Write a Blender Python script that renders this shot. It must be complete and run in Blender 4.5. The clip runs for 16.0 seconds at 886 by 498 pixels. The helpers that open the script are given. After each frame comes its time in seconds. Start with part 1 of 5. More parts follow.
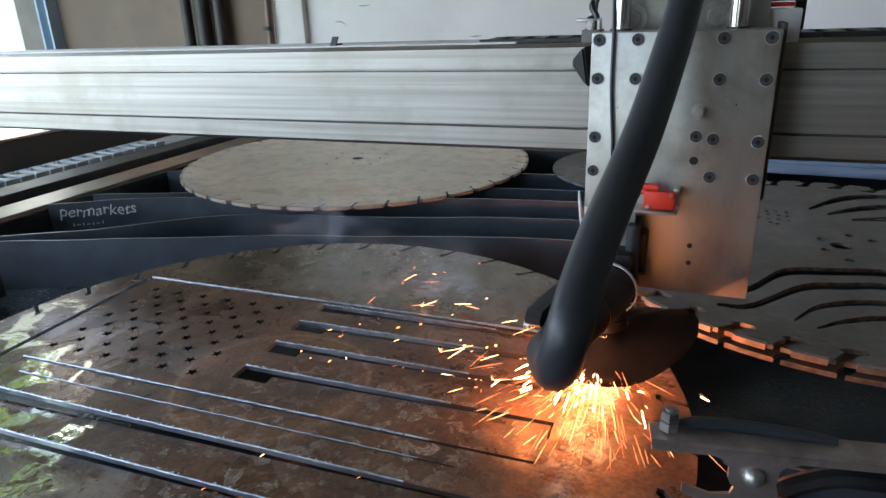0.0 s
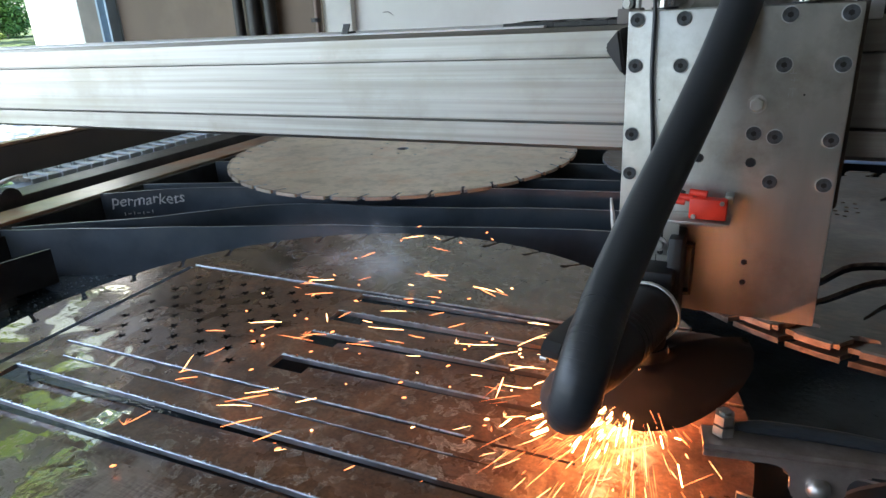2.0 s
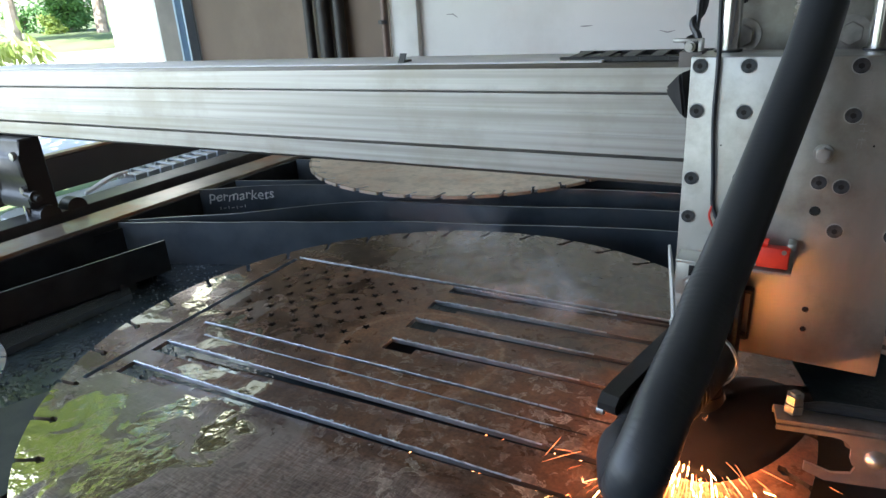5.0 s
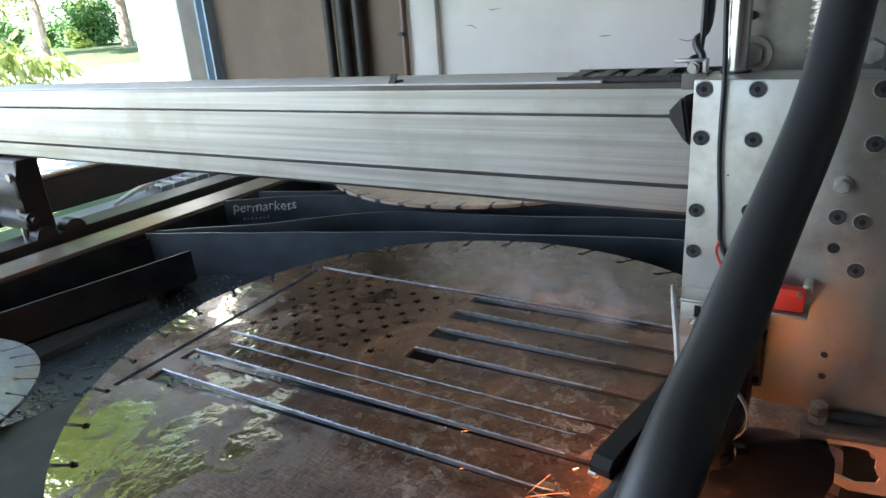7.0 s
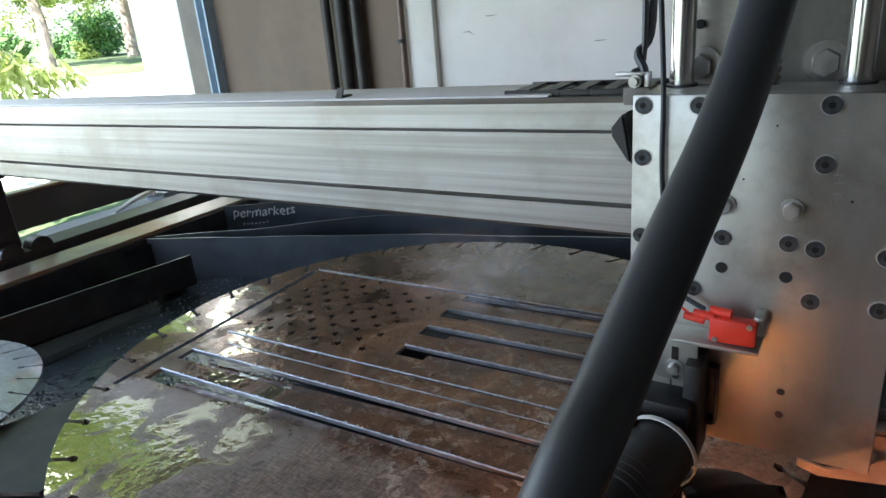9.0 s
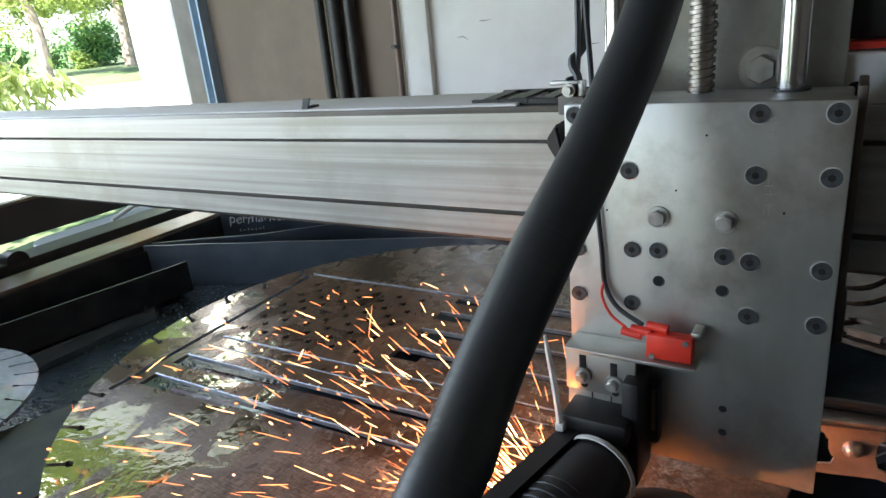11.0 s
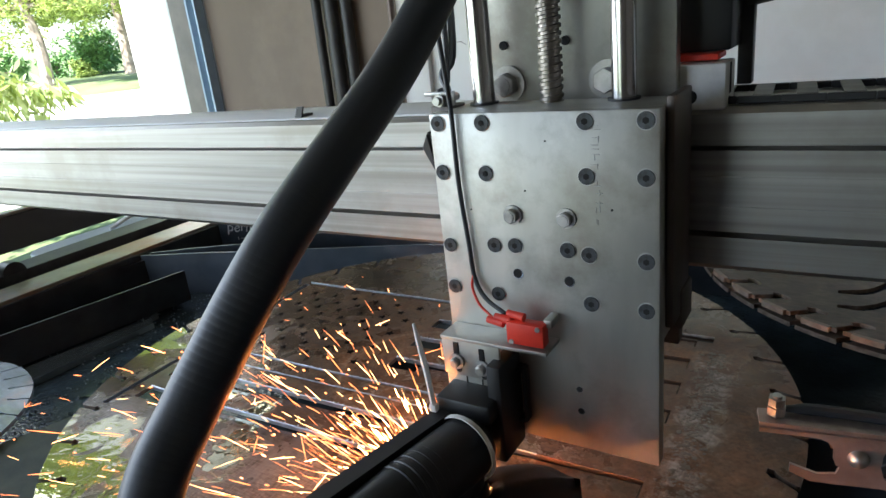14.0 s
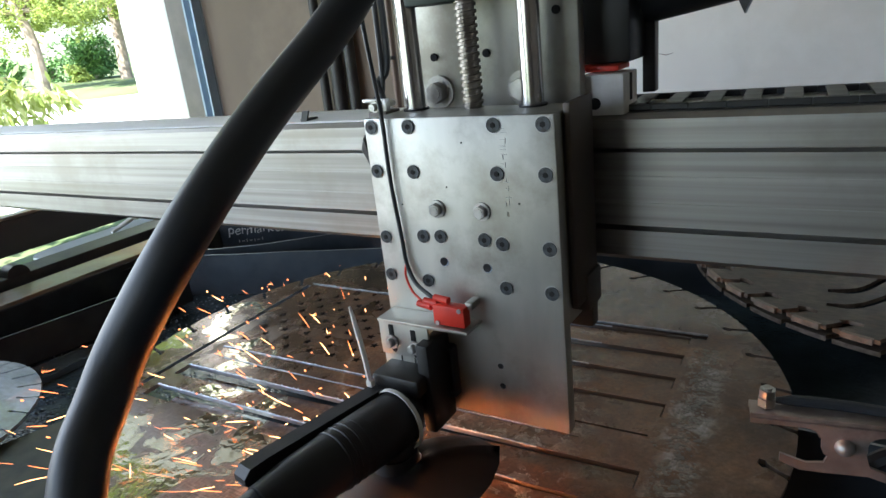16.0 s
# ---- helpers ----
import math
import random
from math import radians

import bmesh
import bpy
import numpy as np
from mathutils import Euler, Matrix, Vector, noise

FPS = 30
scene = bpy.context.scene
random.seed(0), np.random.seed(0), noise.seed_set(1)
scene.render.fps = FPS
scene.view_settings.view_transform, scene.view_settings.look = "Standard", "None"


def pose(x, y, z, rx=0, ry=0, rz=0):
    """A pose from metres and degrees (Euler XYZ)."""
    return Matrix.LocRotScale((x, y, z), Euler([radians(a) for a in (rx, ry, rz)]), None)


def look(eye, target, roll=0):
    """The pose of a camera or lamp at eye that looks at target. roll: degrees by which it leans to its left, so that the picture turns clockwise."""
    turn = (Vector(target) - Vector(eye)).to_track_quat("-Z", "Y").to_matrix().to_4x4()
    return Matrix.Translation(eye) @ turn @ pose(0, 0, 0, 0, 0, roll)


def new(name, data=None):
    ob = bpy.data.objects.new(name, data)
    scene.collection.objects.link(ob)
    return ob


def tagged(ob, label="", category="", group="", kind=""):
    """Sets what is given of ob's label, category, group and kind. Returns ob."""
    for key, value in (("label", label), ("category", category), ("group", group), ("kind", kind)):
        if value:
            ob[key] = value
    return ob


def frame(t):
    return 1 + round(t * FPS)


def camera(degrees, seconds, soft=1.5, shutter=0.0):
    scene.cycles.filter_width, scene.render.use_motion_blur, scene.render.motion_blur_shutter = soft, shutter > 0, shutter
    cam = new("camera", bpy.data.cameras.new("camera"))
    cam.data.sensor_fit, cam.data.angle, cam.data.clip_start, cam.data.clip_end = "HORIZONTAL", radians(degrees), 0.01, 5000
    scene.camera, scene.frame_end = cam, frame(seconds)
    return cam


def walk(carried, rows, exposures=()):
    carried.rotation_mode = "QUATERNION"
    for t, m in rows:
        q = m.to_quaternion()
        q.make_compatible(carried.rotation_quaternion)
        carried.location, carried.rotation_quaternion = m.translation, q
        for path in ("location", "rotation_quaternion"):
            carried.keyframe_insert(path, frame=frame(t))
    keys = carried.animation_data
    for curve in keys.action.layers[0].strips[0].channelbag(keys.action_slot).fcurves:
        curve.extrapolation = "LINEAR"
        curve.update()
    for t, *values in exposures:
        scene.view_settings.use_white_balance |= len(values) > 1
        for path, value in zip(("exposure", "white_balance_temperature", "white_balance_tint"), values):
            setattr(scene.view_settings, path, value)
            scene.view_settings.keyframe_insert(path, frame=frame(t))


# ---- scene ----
from mathutils.geometry import delaunay_2d_cdt
cam = camera(68.6, 16.0)
CAMERA_ROWS = [
    (0, 0.1009, 0.09, 0.3231, 22.024, -20.547, 1.528), (0.5, 0.1007, 0.0884, 0.3175, 23.3, -20.552, 1.868),
    (1, 0.1042, 0.0784, 0.3291, 24.641, -20.391, 2.165), (1.5, 0.1068, 0.0683, 0.3284, 25.46, -20.704, 2.308),
    (2, 0.1002, 0.1113, 0.311, 26.219, -20.957, 2.553), (2.5, 0.0919, 0.1283, 0.2916, 26.797, -21.26, 2.507),
    (3, 0.092, 0.1349, 0.2994, 27.441, -21.27, 2.434), (3.5, 0.0984, 0.0999, 0.3175, 27.878, -21.371, 2.385),
    (4, 0.0948, 0.0393, 0.3376, 28.689, -21.466, 2.616), (4.2, 0.0898, 0.0241, 0.3468, 29.0, -21.789, 2.82),
    (6.5, 0.0868, 0.0121, 0.3568, 31.022, -21.154, 3.569), (7, 0.0888, 0.0084, 0.3583, 31.374, -20.764, 3.819),
    (7.5, 0.0965, 0.0116, 0.3591, 31.614, -20.69, 3.992), (8, 0.1027, 0.0097, 0.3604, 31.797, -20.635, 4.14),
    (8.5, 0.1104, 0.0044, 0.3574, 31.875, -20.557, 4.25), (9, 0.1164, 0.0004, 0.3575, 31.655, -20.22, 4.498),
    (9.2, 0.1176, -0.0005, 0.3563, 31.55, -20.05, 4.55), (11.5, 0.1283, 0.0, 0.3557, 31.404, -19.743, 5.269),
    (12, 0.1292, 0.0016, 0.3559, 31.4, -19.673, 5.376), (12.5, 0.129, 0.0044, 0.354, 31.407, -19.586, 5.467),
    (13, 0.1271, 0.0049, 0.355, 31.357, -19.53, 5.56), (13.5, 0.126, 0.0074, 0.358, 31.326, -19.582, 5.74),
    (14, 0.1262, 0.0099, 0.3565, 31.317, -19.425, 5.73), (14.5, 0.1264, 0.0129, 0.3534, 31.324, -19.333, 5.787),
    (15, 0.1258, 0.0115, 0.3539, 31.343, -19.234, 5.727), (15.5, 0.1253, 0.0105, 0.3561, 31.232, -19.245, 5.747),
    (16, 0.1316, -0.0097, 0.3587, 30.93, -19.049, 5.692)]
EXPOSURE = 2.34
walk(cam, [(t, pose(x, y, z, 90 + p, r, w)) for t, x, y, z, w, p, r in CAMERA_ROWS],
     exposures=[(0, EXPOSURE, 5750, 11), (9, EXPOSURE, 5800, 11), (11.5, EXPOSURE, 5950, 11), (16, EXPOSURE, 5950, 11)])

# ---- world, sun and large lights ----
world = bpy.data.worlds.new("world")
scene.world = world
world.use_nodes = True
wn = world.node_tree.nodes
sky = wn.new("ShaderNodeTexSky")
sky.sky_type, sky.sun_disc = "NISHITA", False
sky.sun_elevation, sky.sun_rotation = radians(52), radians(180)
world.node_tree.links.new(sky.outputs[0], wn["Background"].inputs[0])
wn["Background"].inputs[1].default_value = 0.10
sun = new("sun", bpy.data.lights.new("sun", "SUN"))
sun.data.energy, sun.data.angle, sun.data.color = 5.0, radians(0.5), (1.0, 0.95, 0.87)
sun.matrix_world = look((0, 0, 0), (0.0, 0.62, -0.78))

def area(name, eye, target, w, h, power, color):
    ob = new(name, bpy.data.lights.new(name, "AREA"))
    ob.data.shape, ob.data.size, ob.data.size_y = "RECTANGLE", w, h
    ob.data.energy, ob.data.color = power, color
    ob.matrix_world = look(eye, target)
    return ob

# daylight by the open side of the garage, and an added fill behind the camera
area("opening_daylight", (-2.35, -0.45, 0.80), (0, -0.2, 0.1), 2.5, 1.5, 7.8, (0.93, 0.97, 1.0))
area("front_fill", (-1.6, -2.9, 0.6), (-0.1, 0.5, 0.2), 1.4, 2.0, 1.6, (0.95, 0.98, 1.0))

# ---- materials ----
def mat(name, base, rough=0.6, metal=0.0, base2=None, scale=30.0, fine=300.0, bump=0.15, stretch=(1, 1, 1),
        stain=None, stain_scale=6.0, stain_mix=0.5, rough2=None, stain_edge=(0.48, 0.62), coord="Object", depth=0.0006):
    """A surface with grain and stains at two scales, in object space."""
    m = bpy.data.materials.new(name)
    m.use_nodes = True
    nt = m.node_tree
    n, l = nt.nodes, nt.links
    bsdf = n["Principled BSDF"]
    tc = n.new("ShaderNodeTexCoord")
    mp = n.new("ShaderNodeMapping")
    mp.inputs["Scale"].default_value = stretch
    l.new(tc.outputs[coord], mp.inputs[0])
    big, small = n.new("ShaderNodeTexNoise"), n.new("ShaderNodeTexNoise")
    for tex, s, d in ((big, scale, 6), (small, fine, 4)):
        tex.inputs["Scale"].default_value, tex.inputs["Detail"].default_value = s, d
        l.new(mp.outputs[0], tex.inputs["Vector"])
    base2 = base2 or tuple(c * 0.7 for c in base)
    mix = n.new("ShaderNodeMix"); mix.data_type = "RGBA"
    mix.inputs[6].default_value, mix.inputs[7].default_value = (*base2, 1), (*base, 1)
    ramp = n.new("ShaderNodeMapRange")
    ramp.inputs[1].default_value, ramp.inputs[2].default_value = 0.35, 0.65
    l.new(big.outputs[0], ramp.inputs[0])
    l.new(ramp.outputs[0], mix.inputs[0])
    col = mix.outputs[2]
    if stain:
        st = n.new("ShaderNodeTexNoise")
        st.inputs["Scale"].default_value, st.inputs["Detail"].default_value, st.inputs["Roughness"].default_value = stain_scale, 8, 0.65
        l.new(tc.outputs[coord], st.inputs["Vector"])
        sr = n.new("ShaderNodeMapRange")
        sr.inputs[1].default_value, sr.inputs[2].default_value = stain_edge
        sr.inputs[4].default_value = stain_mix
        l.new(st.outputs[0], sr.inputs[0])
        m2 = n.new("ShaderNodeMix"); m2.data_type = "RGBA"
        m2.inputs[7].default_value = (*stain, 1)
        l.new(sr.outputs[0], m2.inputs[0]); l.new(col, m2.inputs[6])
        col = m2.outputs[2]
    l.new(col, bsdf.inputs["Base Color"])
    rr = n.new("ShaderNodeMapRange")
    rr.inputs[1].default_value, rr.inputs[2].default_value = 0.3, 0.7
    rr.inputs[3].default_value, rr.inputs[4].default_value = rough, rough2 if rough2 is not None else min(1, rough * 1.3)
    l.new(big.outputs[0], rr.inputs[0])
    l.new(rr.outputs[0], bsdf.inputs["Roughness"])
    bsdf.inputs["Metallic"].default_value = metal
    if bump:
        b = n.new("ShaderNodeBump")
        b.inputs["Strength"].default_value, b.inputs["Distance"].default_value = bump, depth
        l.new(small.outputs[0], b.inputs["Height"])
        l.new(b.outputs[0], bsdf.inputs["Normal"])
    return m

def glow(name, color, strength):
    m = bpy.data.materials.new(name)
    m.use_nodes = True
    b = m.node_tree.nodes["Principled BSDF"]
    b.inputs["Base Color"].default_value = (*color, 1)
    b.inputs["Emission Color"].default_value = (*color, 1)
    b.inputs["Emission Strength"].default_value = strength
    return m

ALU = mat("extruded_aluminium", (0.45, 0.44, 0.42), 0.38, 0.95, (0.30, 0.29, 0.27), 5, 400, 0.10, (0.35, 30, 30), (0.27, 0.25, 0.21), 7, 0.55)
PLATE = mat("milled_aluminium_plate", (0.55, 0.545, 0.50), 0.38, 0.78, (0.40, 0.395, 0.36), 22, 500, 0.10, (1, 1, .30), (0.27, 0.25, 0.21), 9, 0.75)
STEEL = mat("polished_steel", (0.62, 0.62, 0.63), 0.18, 1.0, (0.5, 0.5, 0.5), 20, 300, 0.03)
BOLT = mat("zinc_bolt", (0.55, 0.54, 0.52), 0.35, 0.9, (0.35, 0.34, 0.32), 80, 400, 0.1)
SCREW = mat("black_oxide_screw", (0.10, 0.11, 0.12), 0.45, 0.8, (0.05, 0.05, 0.05), 200, 600, 0.1)
# near-black: the shade inside bores, sockets and slots is put into the colour
HOLE = mat("hole_shade", (0.012, 0.012, 0.012), 0.8)
BLACK = mat("black_painted_steel", (0.030, 0.032, 0.036), 0.38, 0.0, (0.012, 0.012, 0.014), 25, 300, 0.2, (1, 1, 1), (0.05, 0.045, 0.04), 12, 0.4)
SLAT = mat("dark_mill_scale_steel", (0.074, 0.092, 0.112), 0.40, 0.3, (0.046, 0.057, 0.070), 14, 220, 0.15, (1, 1, 1), (0.09, 0.10, 0.11), 9, 0.5)
RUBBER = mat("black_rubber_hose", (0.032, 0.036, 0.042), 0.38, 0.0, (0.024, 0.027, 0.032), 25, 500, 0.05)
PLASTIC = mat("black_plastic", (0.014, 0.014, 0.015), 0.4, 0.0, (0.009, 0.009, 0.01), 60, 400, 0.1)
RED = mat("red_plastic", (0.75, 0.045, 0.02), 0.4, 0.0, (0.6, 0.03, 0.015), 60, 300, 0.05)
WHITEP = mat("white_nylon", (0.80, 0.79, 0.77), 0.45, 0.0, (0.6, 0.59, 0.56), 60, 300, 0.05)
WALL = mat("painted_garage_wall", (0.72, 0.71, 0.67), 0.75, 0.0, (0.66, 0.65, 0.61), 3, 120, 0.12, (1, 1, 1), (0.45, 0.42, 0.37), 2.5, 0.25)
BEIGE = mat("bare_plywood_board", (0.190, 0.146, 0.112), 0.8, 0.0, (0.15, 0.115, 0.088), 4, 100, 0.15, (1, 1, 0.4), (0.25, 0.2, 0.16), 3, 0.3)
DARKWOOD = mat("dark_board", (0.21, 0.18, 0.155), 0.8, 0.0, (0.17, 0.14, 0.12), 4, 100, 0.15, (1, 1, 0.4), (0.18, 0.15, 0.12), 3, 0.3)
TRIM = mat("grey_door_trim", (0.21, 0.185, 0.165), 0.6, 0.0, (0.15, 0.132, 0.118), 12, 100, 0.1)
BLUE = mat("blue_grey_door_track", (0.33, 0.42, 0.52), 0.4, 0.3, (0.26, 0.34, 0.44), 18, 200, 0.1)
WHITE_PAINT = mat("white_outdoor_paint", (0.8, 0.8, 0.78), 0.6, 0.0, (0.74, 0.74, 0.72), 10, 100, 0.1)
PIPE = mat("dark_stored_pipe", (0.05, 0.048, 0.046), 0.45, 0.5, (0.03, 0.028, 0.027), 20, 200, 0.1)
COPPER = mat("worn_coppered_steel", (0.50, 0.42, 0.38), 0.34, 0.65, (0.36, 0.29, 0.255), 40, 300, 0.15, (1, 1, 1), (0.20, 0.16, 0.15), 25, 0.5)
RUST = mat("rusty_flat_bar", (0.36, 0.32, 0.26), 0.30, 0.5, (0.22, 0.19, 0.16), 18, 200, 0.25, (1, 1, 1), (0.33, 0.13, 0.05), 6, 0.7)
CONCRETE = mat("concrete_floor", (0.30, 0.29, 0.28), 0.8, 0.0, (0.24, 0.23, 0.22), 2, 60, 0.2)
GRASS = mat("lawn", (0.085, 0.13, 0.04), 0.9, 0.0, (0.15, 0.18, 0.075), 1.5, 40, 0.5)
DRIVE = mat("pale_driveway", (0.66, 0.64, 0.60), 0.9, 0.0, (0.60, 0.58, 0.54), 1.5, 40, 0.2)
BARK = mat("bark", (0.40, 0.33, 0.27), 0.9, 0.0, (0.22, 0.17, 0.13), 8, 60, 0.6)
LEAF = mat("leaf", (0.24, 0.34, 0.09), 0.5, 0.0, (0.34, 0.42, 0.15), 4, 60, 0.1)
def translucent(m, color, share):
    """Daylight shines through thin leaves."""
    n, l = m.node_tree.nodes, m.node_tree.links
    tr, mx = n.new("ShaderNodeBsdfTranslucent"), n.new("ShaderNodeMixShader")
    tr.inputs[0].default_value, mx.inputs[0].default_value = (*color, 1), share
    out = next(k for k in n if k.type == "OUTPUT_MATERIAL")
    l.new(n["Principled BSDF"].outputs[0], mx.inputs[1]); l.new(tr.outputs[0], mx.inputs[2]); l.new(mx.outputs[0], out.inputs[0])
translucent(LEAF, (0.46, 0.52, 0.14), 0.5)
# leaf copy for the near branch, with sunlight put into its colour
SUNLIT_LEAF = mat("sunlit_leaf", (0.50, 0.58, 0.30), 0.5, 0.0, (0.60, 0.66, 0.40), 4, 60, 0.1)
translucent(SUNLIT_LEAF, (0.62, 0.68, 0.34), 0.5)
BUSH = mat("bush_leaf", (0.14, 0.29, 0.08), 0.55, 0.0, (0.21, 0.36, 0.12), 4, 60, 0.1)
CHALK = mat("chalk_writing", (0.8, 0.8, 0.78), 0.9)
SPARK = glow("glowing_spark", (1.0, 0.25, 0.07), 0.8)
HOT = glow("white_hot_spark", (1.0, 0.40, 0.13), 2.2)
CORE = glow("white_hot_plume", (1.0, 0.31, 0.062), 46.0)
ARC = glow("plasma_arc", (1.0, 0.32, 0.11), 420.0)
WATER = mat("dirty_table_water", (0.050, 0.072, 0.090), 0.10, 0.0, (0.035, 0.05, 0.062), 25, 160, 0.5, depth=0.002)

# ---- geometry helpers ----
def bm_box(bm, cx, cy, cz, sx, sy, sz, bev=0.0, mi=0):
    r = bmesh.ops.create_cube(bm, size=1, matrix=Matrix.LocRotScale((cx, cy, cz), None, (sx, sy, sz)))
    fs = {f for v in r["verts"] for f in v.link_faces}
    for f in fs: f.material_index = mi
    if bev:
        bmesh.ops.bevel(bm, geom=list({e for v in r["verts"] for e in v.link_edges}), offset=bev, segments=2, affect="EDGES", profile=0.5)

def bm_cyl(bm, p, q, r, r2=None, seg=20, caps=True):
    p, q = Vector(p), Vector(q)
    d = q - p
    m = Matrix.Translation((p + q) / 2) @ d.to_track_quat("Z", "Y").to_matrix().to_4x4()
    return bmesh.ops.create_cone(bm, cap_ends=caps, segments=seg, radius1=r, radius2=r if r2 is None else r2, depth=d.length, matrix=m)["verts"]

def bm_prism(bm, poly, axis, a, b, mi=0):
    """A polygon of (u, v) swept along an axis from a to b: x takes (y, z), y takes (x, z), z takes (x, y)."""
    def at(u, v, w):
        return {"x": (w, u, v), "y": (u, w, v), "z": (u, v, w)}[axis]
    lo, hi = [bm.verts.new(at(u, v, a)) for u, v in poly], [bm.verts.new(at(u, v, b)) for u, v in poly]
    fs = [bm.faces.new(lo), bm.faces.new(hi)]
    k = len(poly)
    for i in range(k):
        fs.append(bm.faces.new((lo[i], lo[(i + 1) % k], hi[(i + 1) % k], hi[i])))
    for f in fs: f.material_index = mi
    return fs

def bm_tube(bm, pts, r, seg=12):
    rings = []
    pts = [Vector(p) for p in pts]
    rs = r if isinstance(r, (list, tuple)) else [r] * len(pts)
    side = None
    for i, p in enumerate(pts):
        d = (pts[min(i + 1, len(pts) - 1)] - pts[max(i - 1, 0)]).normalized()
        if side is None:
            side = d.orthogonal().normalized()
        side = (side - d * side.dot(d)).normalized()
        up = d.cross(side)
        rings.append([bm.verts.new(p + rs[i] * (math.cos(a) * side + math.sin(a) * up)) for a in [2 * math.pi * k / seg for k in range(seg)]])
    for a, b in zip(rings, rings[1:]):
        for k in range(seg):
            bm.faces.new((a[k], a[(k + 1) % seg], b[(k + 1) % seg], b[k]))
    bm.faces.new(rings[0][::-1]); bm.faces.new(rings[-1])

def spline(pts, n):
    """Points along a smooth line through the given ones."""
    P = [Vector(p) for p in pts]
    P = [2 * P[0] - P[1]] + P + [2 * P[-1] - P[-2]]
    out = []
    for i in range(1, len(P) - 2):
        a, b, c, d = P[i - 1:i + 3]
        for k in range(n):
            t = k / n
            out.append(0.5 * (2 * b + (c - a) * t + (2 * a - 5 * b + 4 * c - d) * t * t + (3 * b - a - 3 * c + d) * t ** 3))
    return out + [P[-2]]

def mesh_of(name, bm, mats, smooth=None):
    me = bpy.data.meshes.new(name)
    bmesh.ops.recalc_face_normals(bm, faces=bm.faces)
    if smooth:
        for f in bm.faces: f.smooth = True
        for e in bm.edges:
            if len(e.link_faces) == 2 and e.calc_face_angle(0) > radians(smooth): e.smooth = False
    bm.to_mesh(me); bm.free()
    for m in (mats if isinstance(mats, (list, tuple)) else [mats]): me.materials.append(m)
    return me

def thing(name, label, category, at=None, group="", kind=""):
    ob = tagged(new(name), label, category, group, kind)
    ob.empty_display_size = 0.02
    if at is not None: ob.matrix_basis = at
    return ob

def part(name, bm, material, parent, label="", smooth=35):
    ob = new(name, mesh_of(name, bm, material, smooth))
    ob.parent = parent
    if label: ob["label"] = label
    return ob

def solo(name, bm, material, label, category, group="", kind="", smooth=35):
    return tagged(new(name, mesh_of(name, bm, material, smooth)), label, category, group, kind)

def structure(name, bm, material, label, smooth=35):
    return tagged(new(name, mesh_of(name, bm, material, smooth)), label, name.split("_")[0], kind="structure")

def flat_shape(name, outline, holes, z0, z1, mats, dark_from=10 ** 6):
    """A plate cut from an outline with holes through it; its cut faces take the second material, those of the last
    small holes the third, dark for the shade inside.
    """
    loops = [outline] + holes
    pts = [Vector(p) for lp in loops for p in lp]
    edges, k = [], 0
    for lp in loops:
        edges += [(k + i, k + (i + 1) % len(lp)) for i in range(len(lp))]
        k += len(lp)
    vs, _, tris, *_ = delaunay_2d_cdt(pts, edges, [], 0, 1e-7)
    P = np.array([v[:] for v in vs])
    C = np.array([P[list(t)].mean(0) for t in tris])
    inside = np.zeros(len(C), bool)
    for lp in loops:
        q = np.array(lp)
        for (xa, ya), (xb, yb) in zip(q, np.roll(q, -1, 0)):
            if ya == yb: continue
            cross = ((ya > C[:, 1]) != (yb > C[:, 1])) & (C[:, 0] < (xb - xa) * (C[:, 1] - ya) / (yb - ya) + xa)
            inside ^= cross
    keep = [t for t, f in zip(tris, inside) if f]
    n = len(P)
    verts = [(x, y, z1) for x, y in P] + [(x, y, z0) for x, y in P]
    faces, mi = [], []
    for t in keep:
        a, b, c = t
        if np.cross(P[b] - P[a], P[c] - P[a]) < 0: a, c = c, a
        faces += [(a, b, c), (a + n, c + n, b + n)]
        mi += [0, 0]
    for li, lp in enumerate(loops):
        area = sum(x0 * y1_ - x1_ * y0_ for (x0, y0_), (x1_, y1_) in zip(lp, lp[1:] + lp[:1]))
        ring_ = lp if (area > 0) == (lp is outline) else lp[::-1]
        m = len(verts)
        verts += [(x, y, z1) for x, y in ring_] + [(x, y, z0) for x, y in ring_]
        c = len(ring_)
        for i in range(c):
            j = (i + 1) % c
            faces.append((m + i, m + c + i, m + c + j, m + j)); mi.append(2 if li >= dark_from else 3 if li == 0 and len(mats) > 3 else 1)
    me = bpy.data.meshes.new(name)
    me.from_pydata(verts, [], faces)
    for m in mats: me.materials.append(m)
    me.polygons.foreach_set("material_index", mi)
    me.update()
    return me

def B(): return bmesh.new()

# ---- the garage ----
FLOOR = -0.88
bm = B(); bm_box(bm, 0.2, -0.6, FLOOR - 0.05, 5.2, 5.1, 0.1)
structure("floor", bm, CONCRETE, "grey concrete garage floor under the cutting table")
bm = B(); bm_box(bm, -.445, 1.95, 0.4, 1.36, 0.1, 2.6)
structure("wall_back", bm, WALL, "off-white painted garage wall with scuffs")
# this stretch has window light put into its colour, so it is whiter
bm = B(); bm_box(bm, 1.502, 1.948, 0.4, 2.53, 0.1, 2.6)
structure("wall_back_white", bm, mat("window_lit_wall", (0.90, 0.90, 0.89), 0.6, 0.0, (0.85, 0.85, 0.84), 3, 120, 0.08), "plain wall behind the gantry, whitened for the window light")
bm = B(); bm_box(bm, -1.661, 1.953, 0.4, 0.958, 0.1, 2.6)
structure("wall_board", bm, BEIGE, "brownish bare board wall beside the opening")
